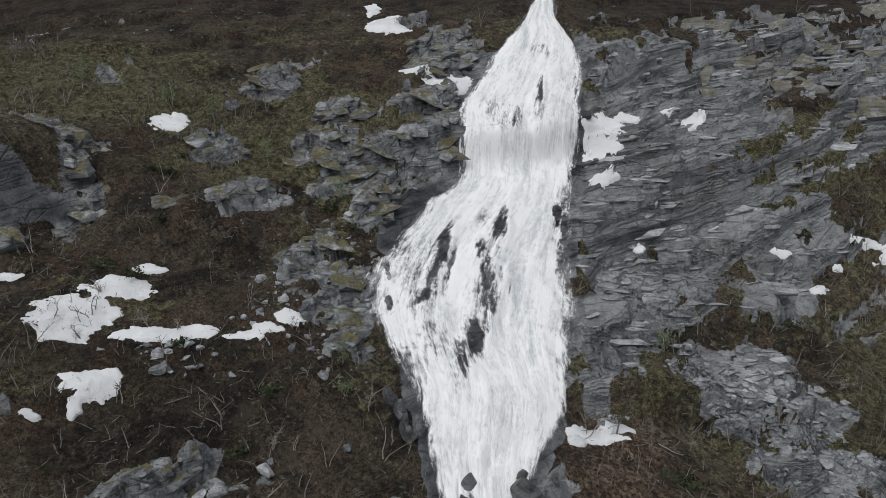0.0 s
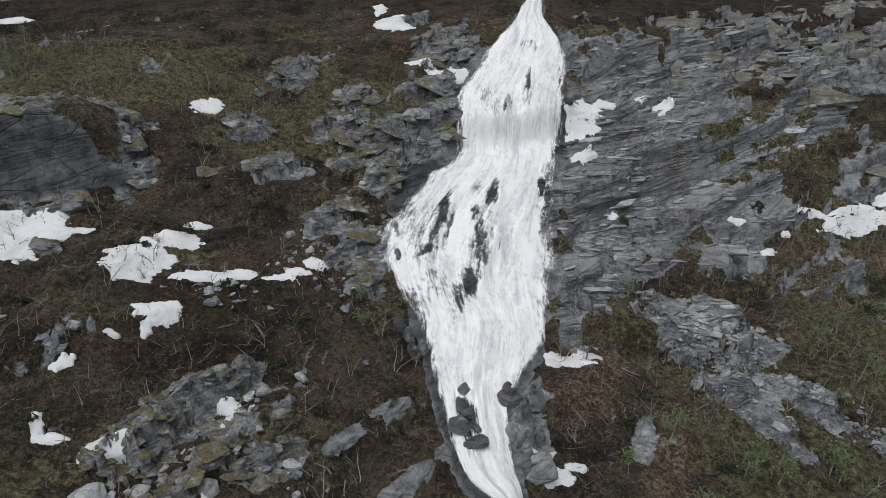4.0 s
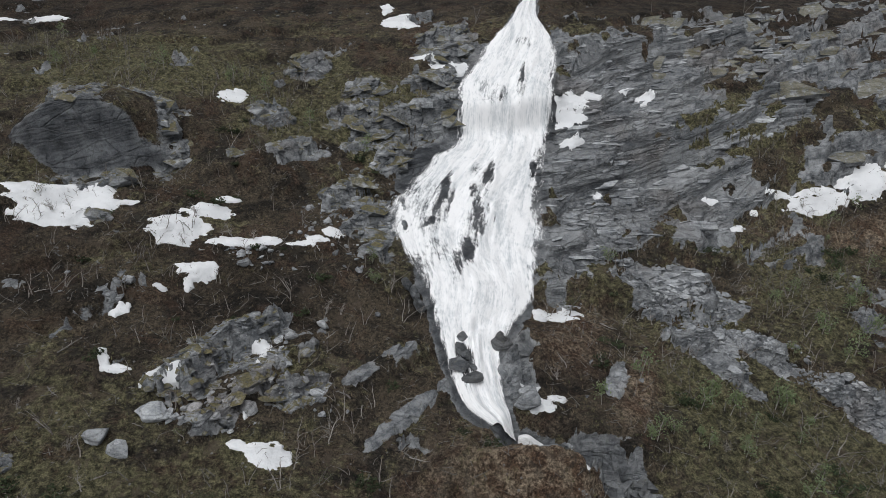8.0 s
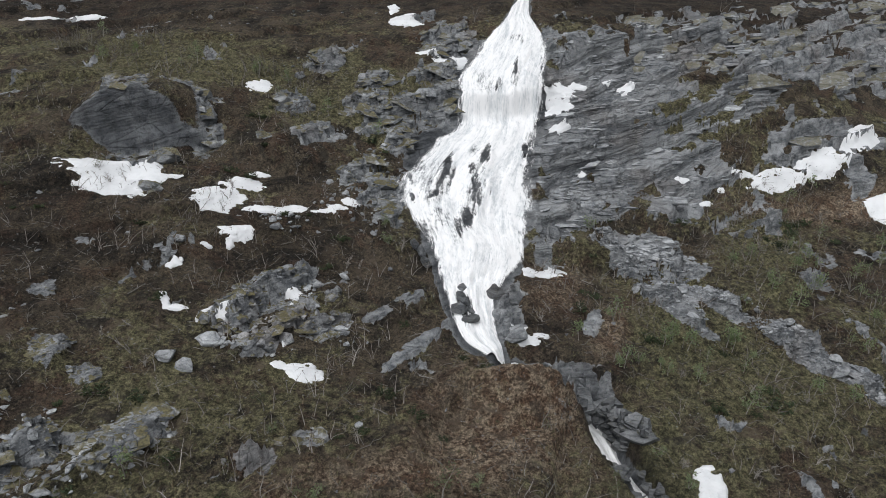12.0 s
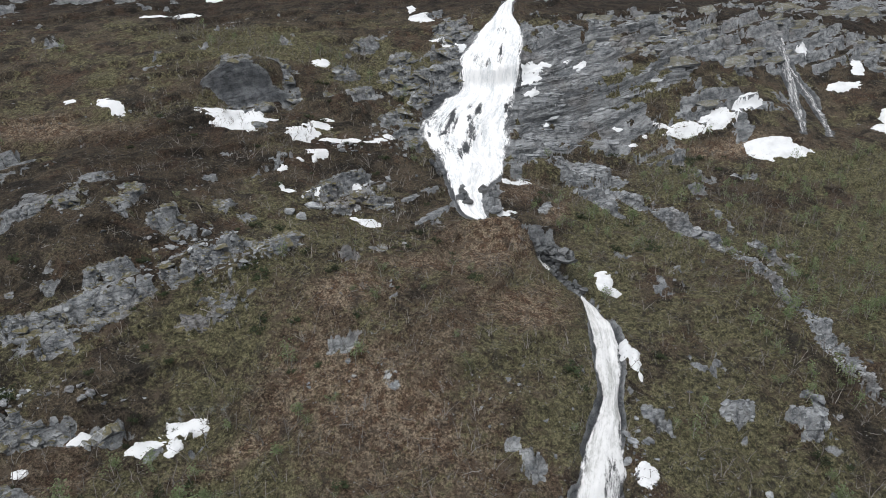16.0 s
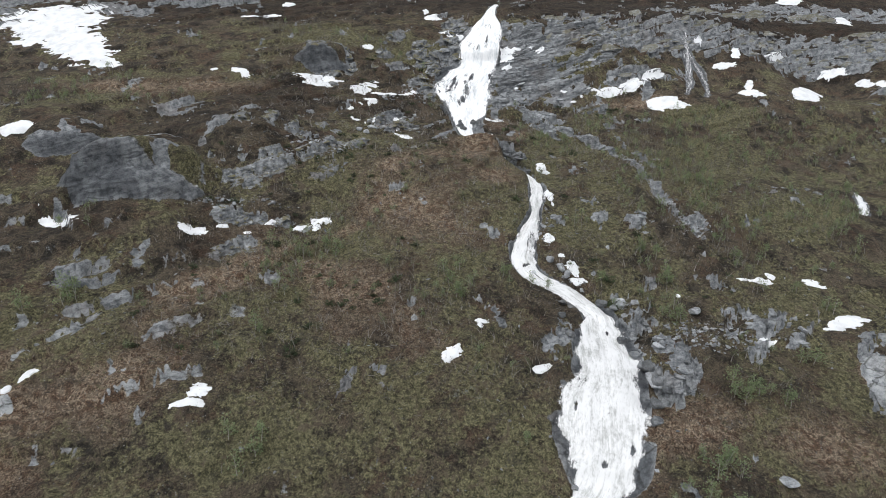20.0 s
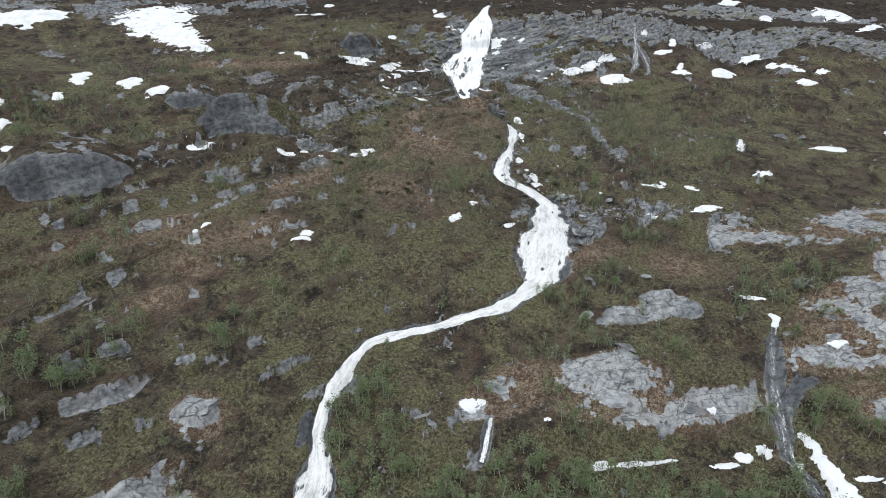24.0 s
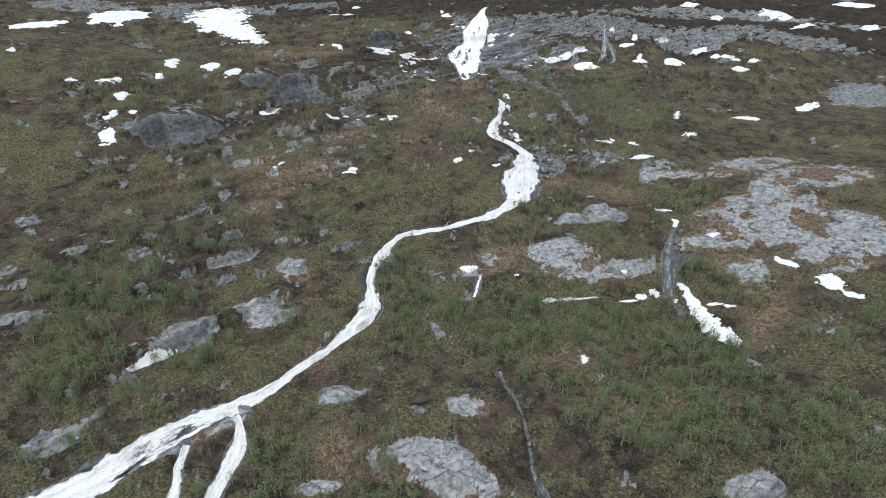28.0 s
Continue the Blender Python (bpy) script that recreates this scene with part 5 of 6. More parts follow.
BANK_BOULDERS = [  # dark blocks beside the middle fall and the stream above it
    (33.4, -52.5, 1.4, 0.9), (34.9, -56.5, 1.8, 1.2), (35.4, -60.5, 1.7, 1.2), (34.4, -64.5, 1.5, 1.0), (36.6, -58.6, 1.3, 0.9), (32.2, -48.6, 1.3, 0.9),
    (30.2, -38.4, 1.5, 0.8), (32.4, -40.0, 1.2, 0.7), (32.8, -43.4, 1.3, 0.8), (36.2, -63.2, 1.2, 0.8), (33.2, -68.4, 1.3, 0.8), (21.2, -45.0, 1.0, 0.7),
    (22.0, -50.0, 1.2, 0.8), (19.0, -62.0, 1.1, 0.8), (16.4, -68.5, 1.0, 0.7), (21.5, -40.5, 1.2, 0.8),
]
for x, y, w, h in BANK_BOULDERS:
    boulder(x, y, w, h, True, "dark wet block on the bank of the white stream")
for i, (x, y, w, h) in enumerate(HIGH_BOULDERS + LOW_BOULDERS):
    boulder(x, y, w, h, i < 13, "large pale grey boulder half sunk in the heath" if w > 2.2 else "")


def scattered(count, seed, box, keep):
    """Places in a box that pass keep(x, y, cover), with their height and cover."""
    pick = np.random.RandomState(seed)
    x, y = pick.uniform(box[0], box[1], count), pick.uniform(box[2], box[3], count)
    z, rock, green, wet, rust = sampled(x, y)
    ok = keep(x, y, rock, green, wet) & (wet < 0.12)
    return x[ok], y[ok], z[ok], pick


def pick_edge(x, y):
    return 0.7 * hashed(np.floor(x * 3), np.floor(y * 3), 5) - 0.05


def gully_near(x, y):
    best = np.full(np.shape(x), 9.0)
    for line in (GULLY_LINE, SIDE_GULLY):
        for (ax, ay), (bx, by) in zip(line, line[1:]):
            t = np.clip(((x - ax) * (bx - ax) + (y - ay) * (by - ay)) / ((bx - ax) ** 2 + (by - ay) ** 2), 0, 1)
            best = np.minimum(best, np.hypot(x - ax - t * (bx - ax), y - ay - t * (by - ay)))
    return best


TALUS = [(-18, 26, 6, 4, 60), (-20, 21, 5, 3, 0), (-13, 24, 4, 2.5, 0), (-16, 31, 4, 1.6, 25), (-10, 48, 7, 4, 100), (-11, 43, 4, 3, 90), (-16, 46, 3, 4, 0), (-22, 39.5, 6, 1.5, 0), (-37, 3, 9, 5, 40), (-30, 5, 6, 4, 30), (-52, -20, 16, 2.2, 12),
         (48, -48, 8, 6, 0), (56, -14, 6, 4, 40), (38, 33, 9, 2, 130), (-16, -76, 9, 5, 0), (22, -35, 6, 3, 0), (20, -20, 3, 6, 0), (-95, -165, 14, 5, 20), (-62, -160, 8, 3, 30)]
sx, sy, sz, pick = scattered(9000, 3, (-62, 66, -62, 60), lambda x, y, r, g, w: ovals(x, y, TALUS) > pick_edge(x, y))
placed = 0
for x, y in zip(sx, sy):
    if placed >= 235:
        break
    size = 0.28 + 0.55 * rng.random() ** 2.2
    boulder(x, y, size, size * rng.uniform(0.55, 0.85), label="grey block in a heap of fallen stones", group="fallen stones")
    placed += 1


def joined_stones(name, x, y, z, size, material, label, seed):
    """Many small stones as one mesh."""
    shapes = []
    for i in range(6):
        bm = rough_stone(seed + i, 8, 0, 0.65)
        bm.verts.index_update()
        shapes.append((np.array([v.co[:] for v in bm.verts]), np.array([[v.index for v in f.verts] for f in bm.faces])))
        bm.free()
    pick = np.random.RandomState(seed)
    verts, faces, base = [], [], 0
    for px, py, pz, s in zip(x, y, z, size):
        v, f = shapes[pick.randint(6)]
        a = pick.uniform(0, 6.3)
        c, si = math.cos(a), math.sin(a)
        w = v * s * pick.uniform(0.7, 1.25, 3)
        verts.append(np.stack([px + c * w[:, 0] - si * w[:, 1], py + si * w[:, 0] + c * w[:, 1], pz - 0.2 * s + w[:, 2]], 1))
        faces.append(f + base)
        base += len(v)
    me = mesh_from(name, np.concatenate(verts), np.concatenate(faces), material)
    return tagged(new(name, me), label, "stones", kind="stuff")


sx, sy, sz, pick = scattered(30000, 8, (-62, 66, -62, 60), lambda x, y, r, g, w: ovals(x, y, TALUS) > pick_edge(x, y))
joined_stones("scree", sx, sy, sz, 0.14 + 0.38 * pick.uniform(0, 1, len(sx)) ** 2, STONE, "small grey stones between the fallen blocks", 300)
sx, sy, sz, pick = scattered(16000, 9, (-150, 150, -205, 95), lambda x, y, r, g, w: rough(x, y, 14.0, 3, 91) + 0.9 * (r > 0.3) * (r < 0.9) > 0.28)
sx, sy, sz = sx[:5200], sy[:5200], sz[:5200]
joined_stones("loose_stones", sx, sy, sz, 0.1 + 0.42 * pick.uniform(0, 1, len(sx)) ** 3, STONE, "loose grey stones strewn over the heath", 320)
sx, sy, sz, pick = scattered(60000, 10, (5, 80, -35, 55), lambda x, y, r, g, w: gully_near(x, y) < 1.3)
joined_stones("gully_gravel", sx[:2200], sy[:2200], sz[:2200], 0.1 + 0.3 * pick.uniform(0, 1, len(sx[:2200])) ** 2, PALE_STONE, "pale stones and gravel in a dry gully", 340)


# ---- plates and blocks of bedrock ----
def slab_shape(seed):
    """A jagged plate, 1 long, 1 deep and 1 thick, about its middle."""
    r = np.random.RandomState(seed)
    n = r.randint(5, 8)
    a = np.sort(r.uniform(0, 2 * np.pi, n) * 0.35 + np.arange(n) * 2 * np.pi / n * 0.65 + 0.3)
    rim = np.stack([0.55 * np.cos(a) * r.uniform(0.8, 1.1, n), 0.55 * np.sin(a) * r.uniform(0.8, 1.1, n)], 1)
    low = np.column_stack([rim * r.uniform(0.85, 1.05, (n, 1)), np.full(n, -0.5)])
    high = np.column_stack([rim * r.uniform(0.82, 1.0, (n, 1)), 0.5 + r.uniform(-0.25, 0.15, n)])
    crown = np.array([[0.0, 0.0, 0.55 + r.uniform(-0.1, 0.15)]])
    verts = np.concatenate([low, high, crown])
    faces = []
    for i in range(n):
        k = (i + 1) % n
        faces += [(i, k, n + k), (i, n + k, n + i), (n + i, n + k, 2 * n)]
    return verts, np.array(faces)


SLABS = [slab_shape(900 + i) for i in range(14)]
def block_shape(seed):
    """A chunky angular block, 1 long, 1 deep and 1 thick, about its middle."""
    bm = rough_stone(seed, 14, 0, 1.0)
    bm.verts.index_update()
    verts = np.array([v.co[:] for v in bm.verts]) - (0, 0, 0.55)
    faces = np.array([[v.index for v in f.verts] for f in bm.faces])
    bm.free()
    return 0.55 * verts, faces


BLOCKS = [block_shape(940 + i) for i in range(16)]
BLOCK_MESHES = [mesh_from("rock_slab", v, f, STONE) for v, f in BLOCKS]
SLAB_MESHES = [mesh_from("rock_slab", v, f, STONE) for v, f in SLABS]


def bed_frame(r, x, y, flat, tilt):
    """Axes of a plate: along the beds, or flat on the slope."""
    if flat:
        e = 1.5
        h = land(np.array([x + e, x - e, x, x]), np.array([y, y, y + e, y - e]))
        up = Vector((-(h[0] - h[1]) / (2 * e), -(h[2] - h[3]) / (2 * e), 1.0)) + Vector(r.normal(0, tilt, 3))
        along = Vector((1.0, r.normal(0, 0.5), 0.0))
    else:
        up = Vector((-0.24 + 0.17 * float(step(80 - y, 0, 32)) * (y > 0), -0.44 - 0.2 * r.rand(), 1.0)) + Vector(r.normal(0, 0.05, 3))
        along = Vector((1.0, r.normal(0, 0.12), 0.0))
    up.normalize()
    deep = up.cross(along).normalized()
    return deep.cross(up), deep, up


def broken_rock(name, count, seed, box, zones, flat, long, thick, material, label, singles=0, wet_most=0.3, tilt=0.12, sink=-0.1, slim=1.0, chunky=False):
    """Plates over some zones of bare rock: the first ones single, the rest joined."""
    r = np.random.RandomState(seed)
    shapes, meshes = (BLOCKS, BLOCK_MESHES) if chunky else (SLABS, SLAB_MESHES)
    x, y = r.uniform(box[0], box[1], count * 14), r.uniform(box[2], box[3], count * 14)
    z, rock, _, wet, _ = sampled(x, y)
    ok = (wet > wet_most - 0.7) & (rock > 0.45) & (beside(x, y, "high") > 1.1) & (beside(x, y, "main") > 1.15) & (wet < wet_most) & (ovals(x, y, zones) > -0.25) & (ovals(x, y, SNOW_LOBES) < 0.0)
    x, y, z = x[ok][:count], y[ok][:count], z[ok][:count]
    verts, faces, base = [], [], 0
    for i in range(len(x)):
        ex, ey, ez = bed_frame(r, x[i], y[i], flat, tilt)
        l = long * r.uniform(0.35, 1.0) * (1 + 1.2 * (r.rand() < 0.12))
        d, t = l * slim * r.uniform(0.35, 0.75), thick * r.uniform(0.4, 1.3)
        which = r.randint(len(shapes))
        centre = Vector((x[i], y[i], z[i])) + ez * (-sink * t if flat else 0.0) + ey * (0.0 if flat else 0.16 * d)
        m = Matrix((ex * l, ey * d, ez * t)).transposed()
        if i < singles:
            ob = part("rock_slab", meshes[which], ground)
            ob.matrix_local = Matrix.Translation(centre) @ m.to_4x4()
        else:
            v, f = shapes[which]
            verts.append(v @ np.array(m.transposed()) + np.array(centre))
            faces.append(f + base)
            base += len(v)
    if verts:
        ob = part(name, mesh_from(name, np.concatenate(verts), np.concatenate(faces), material), ground, label)
        ob["kind"] = "stuff"


broken_rock("cliff_beds", 420, 71, (8, 66, 38, 100), FALL_ROCK, False, 3.4, 0.3, STONE, "thin tilted beds of grey rock", 160, slim=0.34)
broken_rock("ledge_beds", 1150, 72, (-62, 2, 40, 92), LEFT_ROCK + FALL_ROCK, True, 2.4, 1.2, MOSSY_STONE, "broken grey ledges with moss on their tops", 60, 0.3, 0.2, 0.25, chunky=True)
broken_rock("gully_rock", 900, 73, (8, 75, -30, 48), GULLY_ROCK + SIDE_ROCK, True, 1.1, 0.4, PALE_STONE, "pale broken slabs in a dry gully", 40, chunky=True)
broken_rock("slope_rock", 1700, 74, (-62, 0, -60, 36), PILE_ROCK + SIDE_ROCK + KNOLL_ROCK + [(-40, 4, 24, 13, -140)], True, 1.5, 0.7, MOSSY_STONE, "grey slabs and blocks in the heath", 40, 0.3, 0.2, 0.2, chunky=True)
# The dark stone puts the gorge's shade into the colour of its walls.
broken_rock("gorge_rock", 260, 78, (6, 24, -2, 24), GORGE_WALLS, False, 2.2, 0.7, WET_AND_SHADE_STONE, "wet walls of the gorge, darkened for its shade", 0, 0.99)
broken_rock("low_slabs", 260, 75, (-5, 165, -130, -30), SLAB_ROCK + FOOT_ROCK + KNOLL_ROCK, True, 3.2, 0.7, PALE_STONE, "large pale slabs of bare rock", 0, 0.3, 0.1, 0.1)
broken_rock("upper_beds", 260, 79, (30, 240, 60, 150), UPPER_ROCK, False, 6.0, 0.6, DARK_STONE, "dark beds of rock along the upper slope", 0)
broken_rock("foot_slabs", 220, 76, (-150, 90, -210, -100), SLAB_ROCK + FOOT_ROCK, True, 2.4, 0.7, PALE_STONE, "slabs of rock near the lower stream", 0, 0.3, 0.06, 0.25)
broken_rock("wet_rock", 900, 77, (-14, 24, 24, 98), FALL_ROCK, False, 2.2, 0.5, WET_AND_SHADE_STONE, "dark wet rock along the white water", 0, 0.95)
# Dark plates stand in for the shade under overhangs the ground can't form.
broken_rock("dark_ledges", 260, 80, (-160, -45, -175, -78), [(-66, -152, 22, 1.8, 47), (-72, -123.5, 9, 1.5, 38), (-145, -110, 8, 1.6, 45), (-90, -93, 12, 1.5, 58)], False, 3.6, 1.5, WET_AND_SHADE_STONE, "dark plates in place of shade under the lower ledges", 0, 0.99, slim=0.6)


# ---- birches ----
def tube(points, radii, sides):
    """Verts and quads of a tapered tube."""
    pts = np.array(points, float)
    d = np.gradient(pts, axis=0)
    d /= np.linalg.norm(d, axis=1, keepdims=True) + 1e-9
    side = np.cross(d, [0.31, 0.95, 0.05])
    side /= np.linalg.norm(side, axis=1, keepdims=True) + 1e-9
    up = np.cross(d, side)
    a = np.arange(sides) * 2 * np.pi / sides
    ring = side[:, None] * np.cos(a)[None, :, None] + up[:, None] * np.sin(a)[None, :, None]
    verts = (pts[:, None] + ring * np.array(radii)[:, None, None]).reshape(-1, 3)
    faces = []
    for i in range(len(pts) - 1):
        for j in range(sides):
            k = (j + 1) % sides
            faces.append((i * sides + j, i * sides + k, (i + 1) * sides + k, (i + 1) * sides + j))
    return verts, np.array(faces)


def join(pieces):
    verts, faces, base = [], [], 0
    for v, f in pieces:
        verts.append(v)
        faces.append(f + base)
        base += len(v)
    return np.concatenate(verts), np.concatenate(faces)


def birch_shape(seed, tall, stems, leaves, leaf_size, fine=True):
    """Trunk, limbs and leaves of a crooked mountain birch."""
    r = np.random.RandomState(seed)
    trunk, limbs, tips = [], [], []
    for s in range(stems):
        h = tall * r.uniform(0.75, 1.0)
        lean = r.normal(0, 0.22 if stems == 1 else 0.4, 2)
        n = 6 if fine else 4
        t = np.linspace(0, 1, n)
        sway = np.cumsum(r.normal(0, 0.05, (n, 2)), 0) * h
        pts = np.stack([lean[0] * h * t**1.4 + sway[:, 0], lean[1] * h * t**1.4 + sway[:, 1], h * t * 0.97 - 0.15], 1)
        trunk.append(tube(pts, (0.034 * h * 0.8) * (1 - 0.85 * t) + 0.008, 5 if fine else 3))
        for i in range(r.randint(8, 12) if fine else 6):
            q = r.uniform(0.28, 0.98)
            start = np.array([np.interp(q, t, pts[:, k]) for k in range(3)])
            a, reach = r.uniform(0, 6.3), h * r.uniform(0.16, 0.36) * (1.25 - q * 0.7)
            end = start + [math.cos(a) * reach, math.sin(a) * reach, reach * r.uniform(0.25, 1.0)]
            mid = (start + end) / 2 + r.normal(0, 0.07, 3) * reach
            if fine:
                limbs.append(tube([start, mid, end], [0.014 * h * 0.6, 0.01 * h * 0.6, 0.006], 3))
            else:
                limbs.append(tube([start, end], [0.03, 0.012], 3))
            tips += [mid, end]
            for _ in range(3 if fine else 0):
                b = end if r.rand() < 0.5 else mid
                c = b + r.normal(0, 0.35, 3) * reach + [0, 0, 0.15 * reach]
                limbs.append(tube([b, c], [0.01, 0.006], 3))
                tips.append(c)
    crown = None
    if leaves:
        tips = np.array(tips)
        centre = tips[r.randint(len(tips), size=leaves)] + r.normal(0, 0.17, (leaves, 3)) * (tall / 3)
        up, u = r.normal(0, 0.55, (leaves, 3)) + [0, -0.25, 1], r.normal(0, 1, (leaves, 3))
        u = np.cross(up, u)
        u /= np.linalg.norm(u, axis=1, keepdims=True)
        v = np.cross(up, u)
        v /= np.linalg.norm(v, axis=1, keepdims=True)
        s = leaf_size * r.uniform(0.6, 1.3, (leaves, 1))
        quad = np.stack([centre - u * s, centre + v * s * 0.6, centre + u * s, centre - v * s * 0.6], 1)
        crown = (quad.reshape(-1, 3), np.arange(4 * leaves).reshape(-1, 4))
    return join(trunk), join(limbs), crown


def birch(seed, tall, stems, leaves, leaf_mat, label):
    trunk, limbs, crown = birch_shape(seed, tall, stems, leaves, 0.11)
    top = tagged(new("birch_tree"), label, "birch tree", "mountain birches")
    part("trunk", mesh_from("trunk", *trunk, BARK, True), top, "pale grey bark")
    part("branchwork", mesh_from("branchwork", *limbs, BARK if not leaves else TWIG), top)
    if crown:
        part("crown", mesh_from("crown", *crown, leaf_mat), top, "loose crown of small young leaves")
    return top


KINDS = [birch(500 + i, *row) for i, row in enumerate((
    (2.6, 1, 0, None, "bare crooked birch with pale twisted branches"), (3.2, 2, 0, None, "bare twin-stemmed birch with thin twigs"),
    (2.0, 3, 0, None, "low bare birch scrub with several stems"), (3.6, 1, 0, None, "tall thin leafless birch standing in heath"),
    (2.4, 2, 90, LEAF_DRAB, "birch with a thin veil of drab leaves"), (3.0, 1, 140, LEAF_DRAB, "slim birch with sparse drab leaves"),
    (2.8, 2, 260, LEAF, "young birch in fresh green leaf"), (3.6, 2, 380, LEAF, "bushy birch in fresh green leaf"), (2.0, 3, 240, LEAF, "low green birch scrub"),
))]
BARE_KINDS, DRAB_KINDS, GREEN_KINDS = KINDS[:4], KINDS[4:6], KINDS[6:]
homes = [(-31.2, 41.0), (-28.9, 40.2), (-43.5, 41.6), (-41.5, 42.0), (-45.4, 42.5), (12.5, 39.4), (18, 47), (-9, 40.5), (-8.4, 38)]
wx, wy, wz, pick = scattered(5200, 12, (-60, 62, -62, 66), lambda x, y, r, g, w: (r < 0.35) & (rough(x, y, 12.0, 3, 55) + 0.5 * g > -0.05))
homes += list(zip(wx[:282], wy[:282]))
for i, (x, y) in enumerate(homes):
    leafy = float(np.clip(0.35 - y / 90 + 0.35 * waves(x, y, 18.0, 77), 0, 1))
    roll = rng.random()
    kinds = GREEN_KINDS if roll < 0.55 * leafy else DRAB_KINDS if roll < leafy + 0.1 else BARE_KINDS
    size = rng.uniform(0.55, 1.05)
    at = Matrix.Translation((x, y, float(ground_at(x, y)[0]) - 0.05)) @ Matrix.Rotation(rng.uniform(0, 6.3), 4, "Z") @ Matrix.Diagonal((size, size, size, 1))
    source = rng.choice(kinds)
    if i < len(KINDS):
        KINDS[i].matrix_basis = at
    else:
        copy_thing(source, at)


# ---- birch scrub too thick to count ----
def thicket(name, places, shapes, materials, label, seed):
    pick = np.random.RandomState(seed)
    heap = [[], [], []]
    for x, y, z, s in places:
        shape = shapes[pick.randint(len(shapes))]
        a = pick.uniform(0, 6.3)
        turn = np.array([[math.cos(a), -math.sin(a), 0], [math.sin(a), math.cos(a), 0], [0, 0, 1]]) * s
        for store, piece in zip(heap, shape):
            if piece is not None:
                store.append((piece[0] @ turn.T + (x, y, z), piece[1]))
    top = tagged(new(name), label, "birch scrub", kind="stuff")
    for word, store, material in zip(("stems", "branches", "leaves"), heap, materials):
        if store:
            ob = part(word, mesh_from(word, *join(store), material), top)
            ob["kind"] = "stuff"


far_bare = [birch_shape(700 + i, 2.6, 1 + i % 2, 0, 0.2, False) for i in range(5)]


def small_birch(seed, leaves):
    """A light tree for the distance: stem, a few branches, loose leaf clumps."""
    r = np.random.RandomState(seed)
    lean = r.normal(0, 0.3, 2)
    top = np.array([lean[0], lean[1], 2.6])
    stem = tube([(0, 0, -0.2), top * 0.55 + [*r.normal(0, 0.1, 2), 0], top], [0.06, 0.04, 0.012], 3)
    limbs, tips = [], [top]
    for _ in range(6):
        start = top * r.uniform(0.2, 0.85)
        end = start + [*r.normal(0, 0.42, 2), r.uniform(0.25, 0.75)]
        limbs.append(tube([start, end], [0.03, 0.01], 3))
        tips.append(end)
    tips = np.array(tips)
    spread = 0.16 + 0.2 * r.rand(len(tips), 1)
    at = r.randint(len(tips), size=leaves)
    centre = tips[at] * r.uniform(0.8, 1.03, (leaves, 1)) + r.normal(0, 1, (leaves, 3)) * spread[at] * [1, 1, 1.1]
    up, u = r.normal(0, 0.7, (leaves, 3)) + [0, -0.35, 1], r.normal(0, 1, (leaves, 3))
    u = np.cross(up, u)
    u /= np.linalg.norm(u, axis=1, keepdims=True)
    v = np.cross(up, u)
    v /= np.linalg.norm(v, axis=1, keepdims=True)
    s = 0.115 * r.uniform(0.6, 1.3, (leaves, 1))
    quad = np.stack([centre - u * s, centre + v * s * 0.7, centre + u * s, centre - v * s * 0.7], 1)
    return stem, join(limbs), (quad.reshape(-1, 3), np.arange(4 * leaves).reshape(-1, 4))


GROVES = [  # where birches stand thick
    (59, -169, 18, 11, 77), (80, -185, 14, 12, 35), (27, -138, 26, 9, 5), (-13, -139, 14, 7, 95), (-96, -171, 16, 11, 164), (71, -150, 15, 7.6, 59), (-85, -154, 16, 8, 45),
    (90, 45, 45, 14, 15), (62, 15, 36, 24, 117), (77, -3, 24, 16, 14), (90, -190, 12, 8, 24), (-110, -140, 25, 9, 20), (-140, -20, 30, 20, 10), (-120, 20, 30, 14, 0),
]
far_leafy = [small_birch(720 + i, 130 + 16 * i) for i in range(6)]
tx, ty, tz, pick = scattered(90000, 31, (-200, 230, -215, 190), lambda x, y, r, g, w: (r < 0.4) & (ovals(x, y, SNOW_LOBES) < -0.4) & (np.abs(x) < 85 + 0.5 * (y + 215)) & (rough(x, y, 13.0, 5, 57, 0.6) + 0.9 * np.clip(ovals(x, y, GREENS) + 0.2, 0, 1) - 0.0011 * (y + 60) + 0.5 * np.clip(ovals(x, y, GROVES) + 0.3, -0.25, 0.6) > 0.17))
leafy = np.clip(0.55 - ty / 150 + 0.45 * waves(tx, ty, 20.0, 77), 0.04, 0.94) > pick.uniform(0, 1, len(tx))
size = pick.uniform(0.45, 1.0, len(tx)) * np.interp(ty, [-140, 0], [2.0, 1.15])
rows = np.stack([tx, ty, tz - 0.05, size], 1)
thicket("bare_birch_scrub", rows[~leafy][:2000], far_bare, (BARK, TWIG, None), "thin leafless birch scrub over the slope", 41)
nx, ny, nz, pick = scattered(7000, 33, (-62, 64, -62, 70), lambda x, y, r, g, w: (r < 0.5) & (rough(x, y, 9.0, 4, 58) > -0.12))
rows_near = np.stack([nx, ny, nz - 0.05, pick.uniform(0.3, 1.0, len(nx))], 1)
thicket("bare_saplings", rows_near[:1700], far_bare, (BARK, TWIG, None), "thin bare birch saplings standing in heath", 43)
thicket("green_birch_scrub", rows[leafy][:2000], far_leafy, (BARK, BARK, LEAF), "birch scrub in young green leaf on the lower slope", 42)


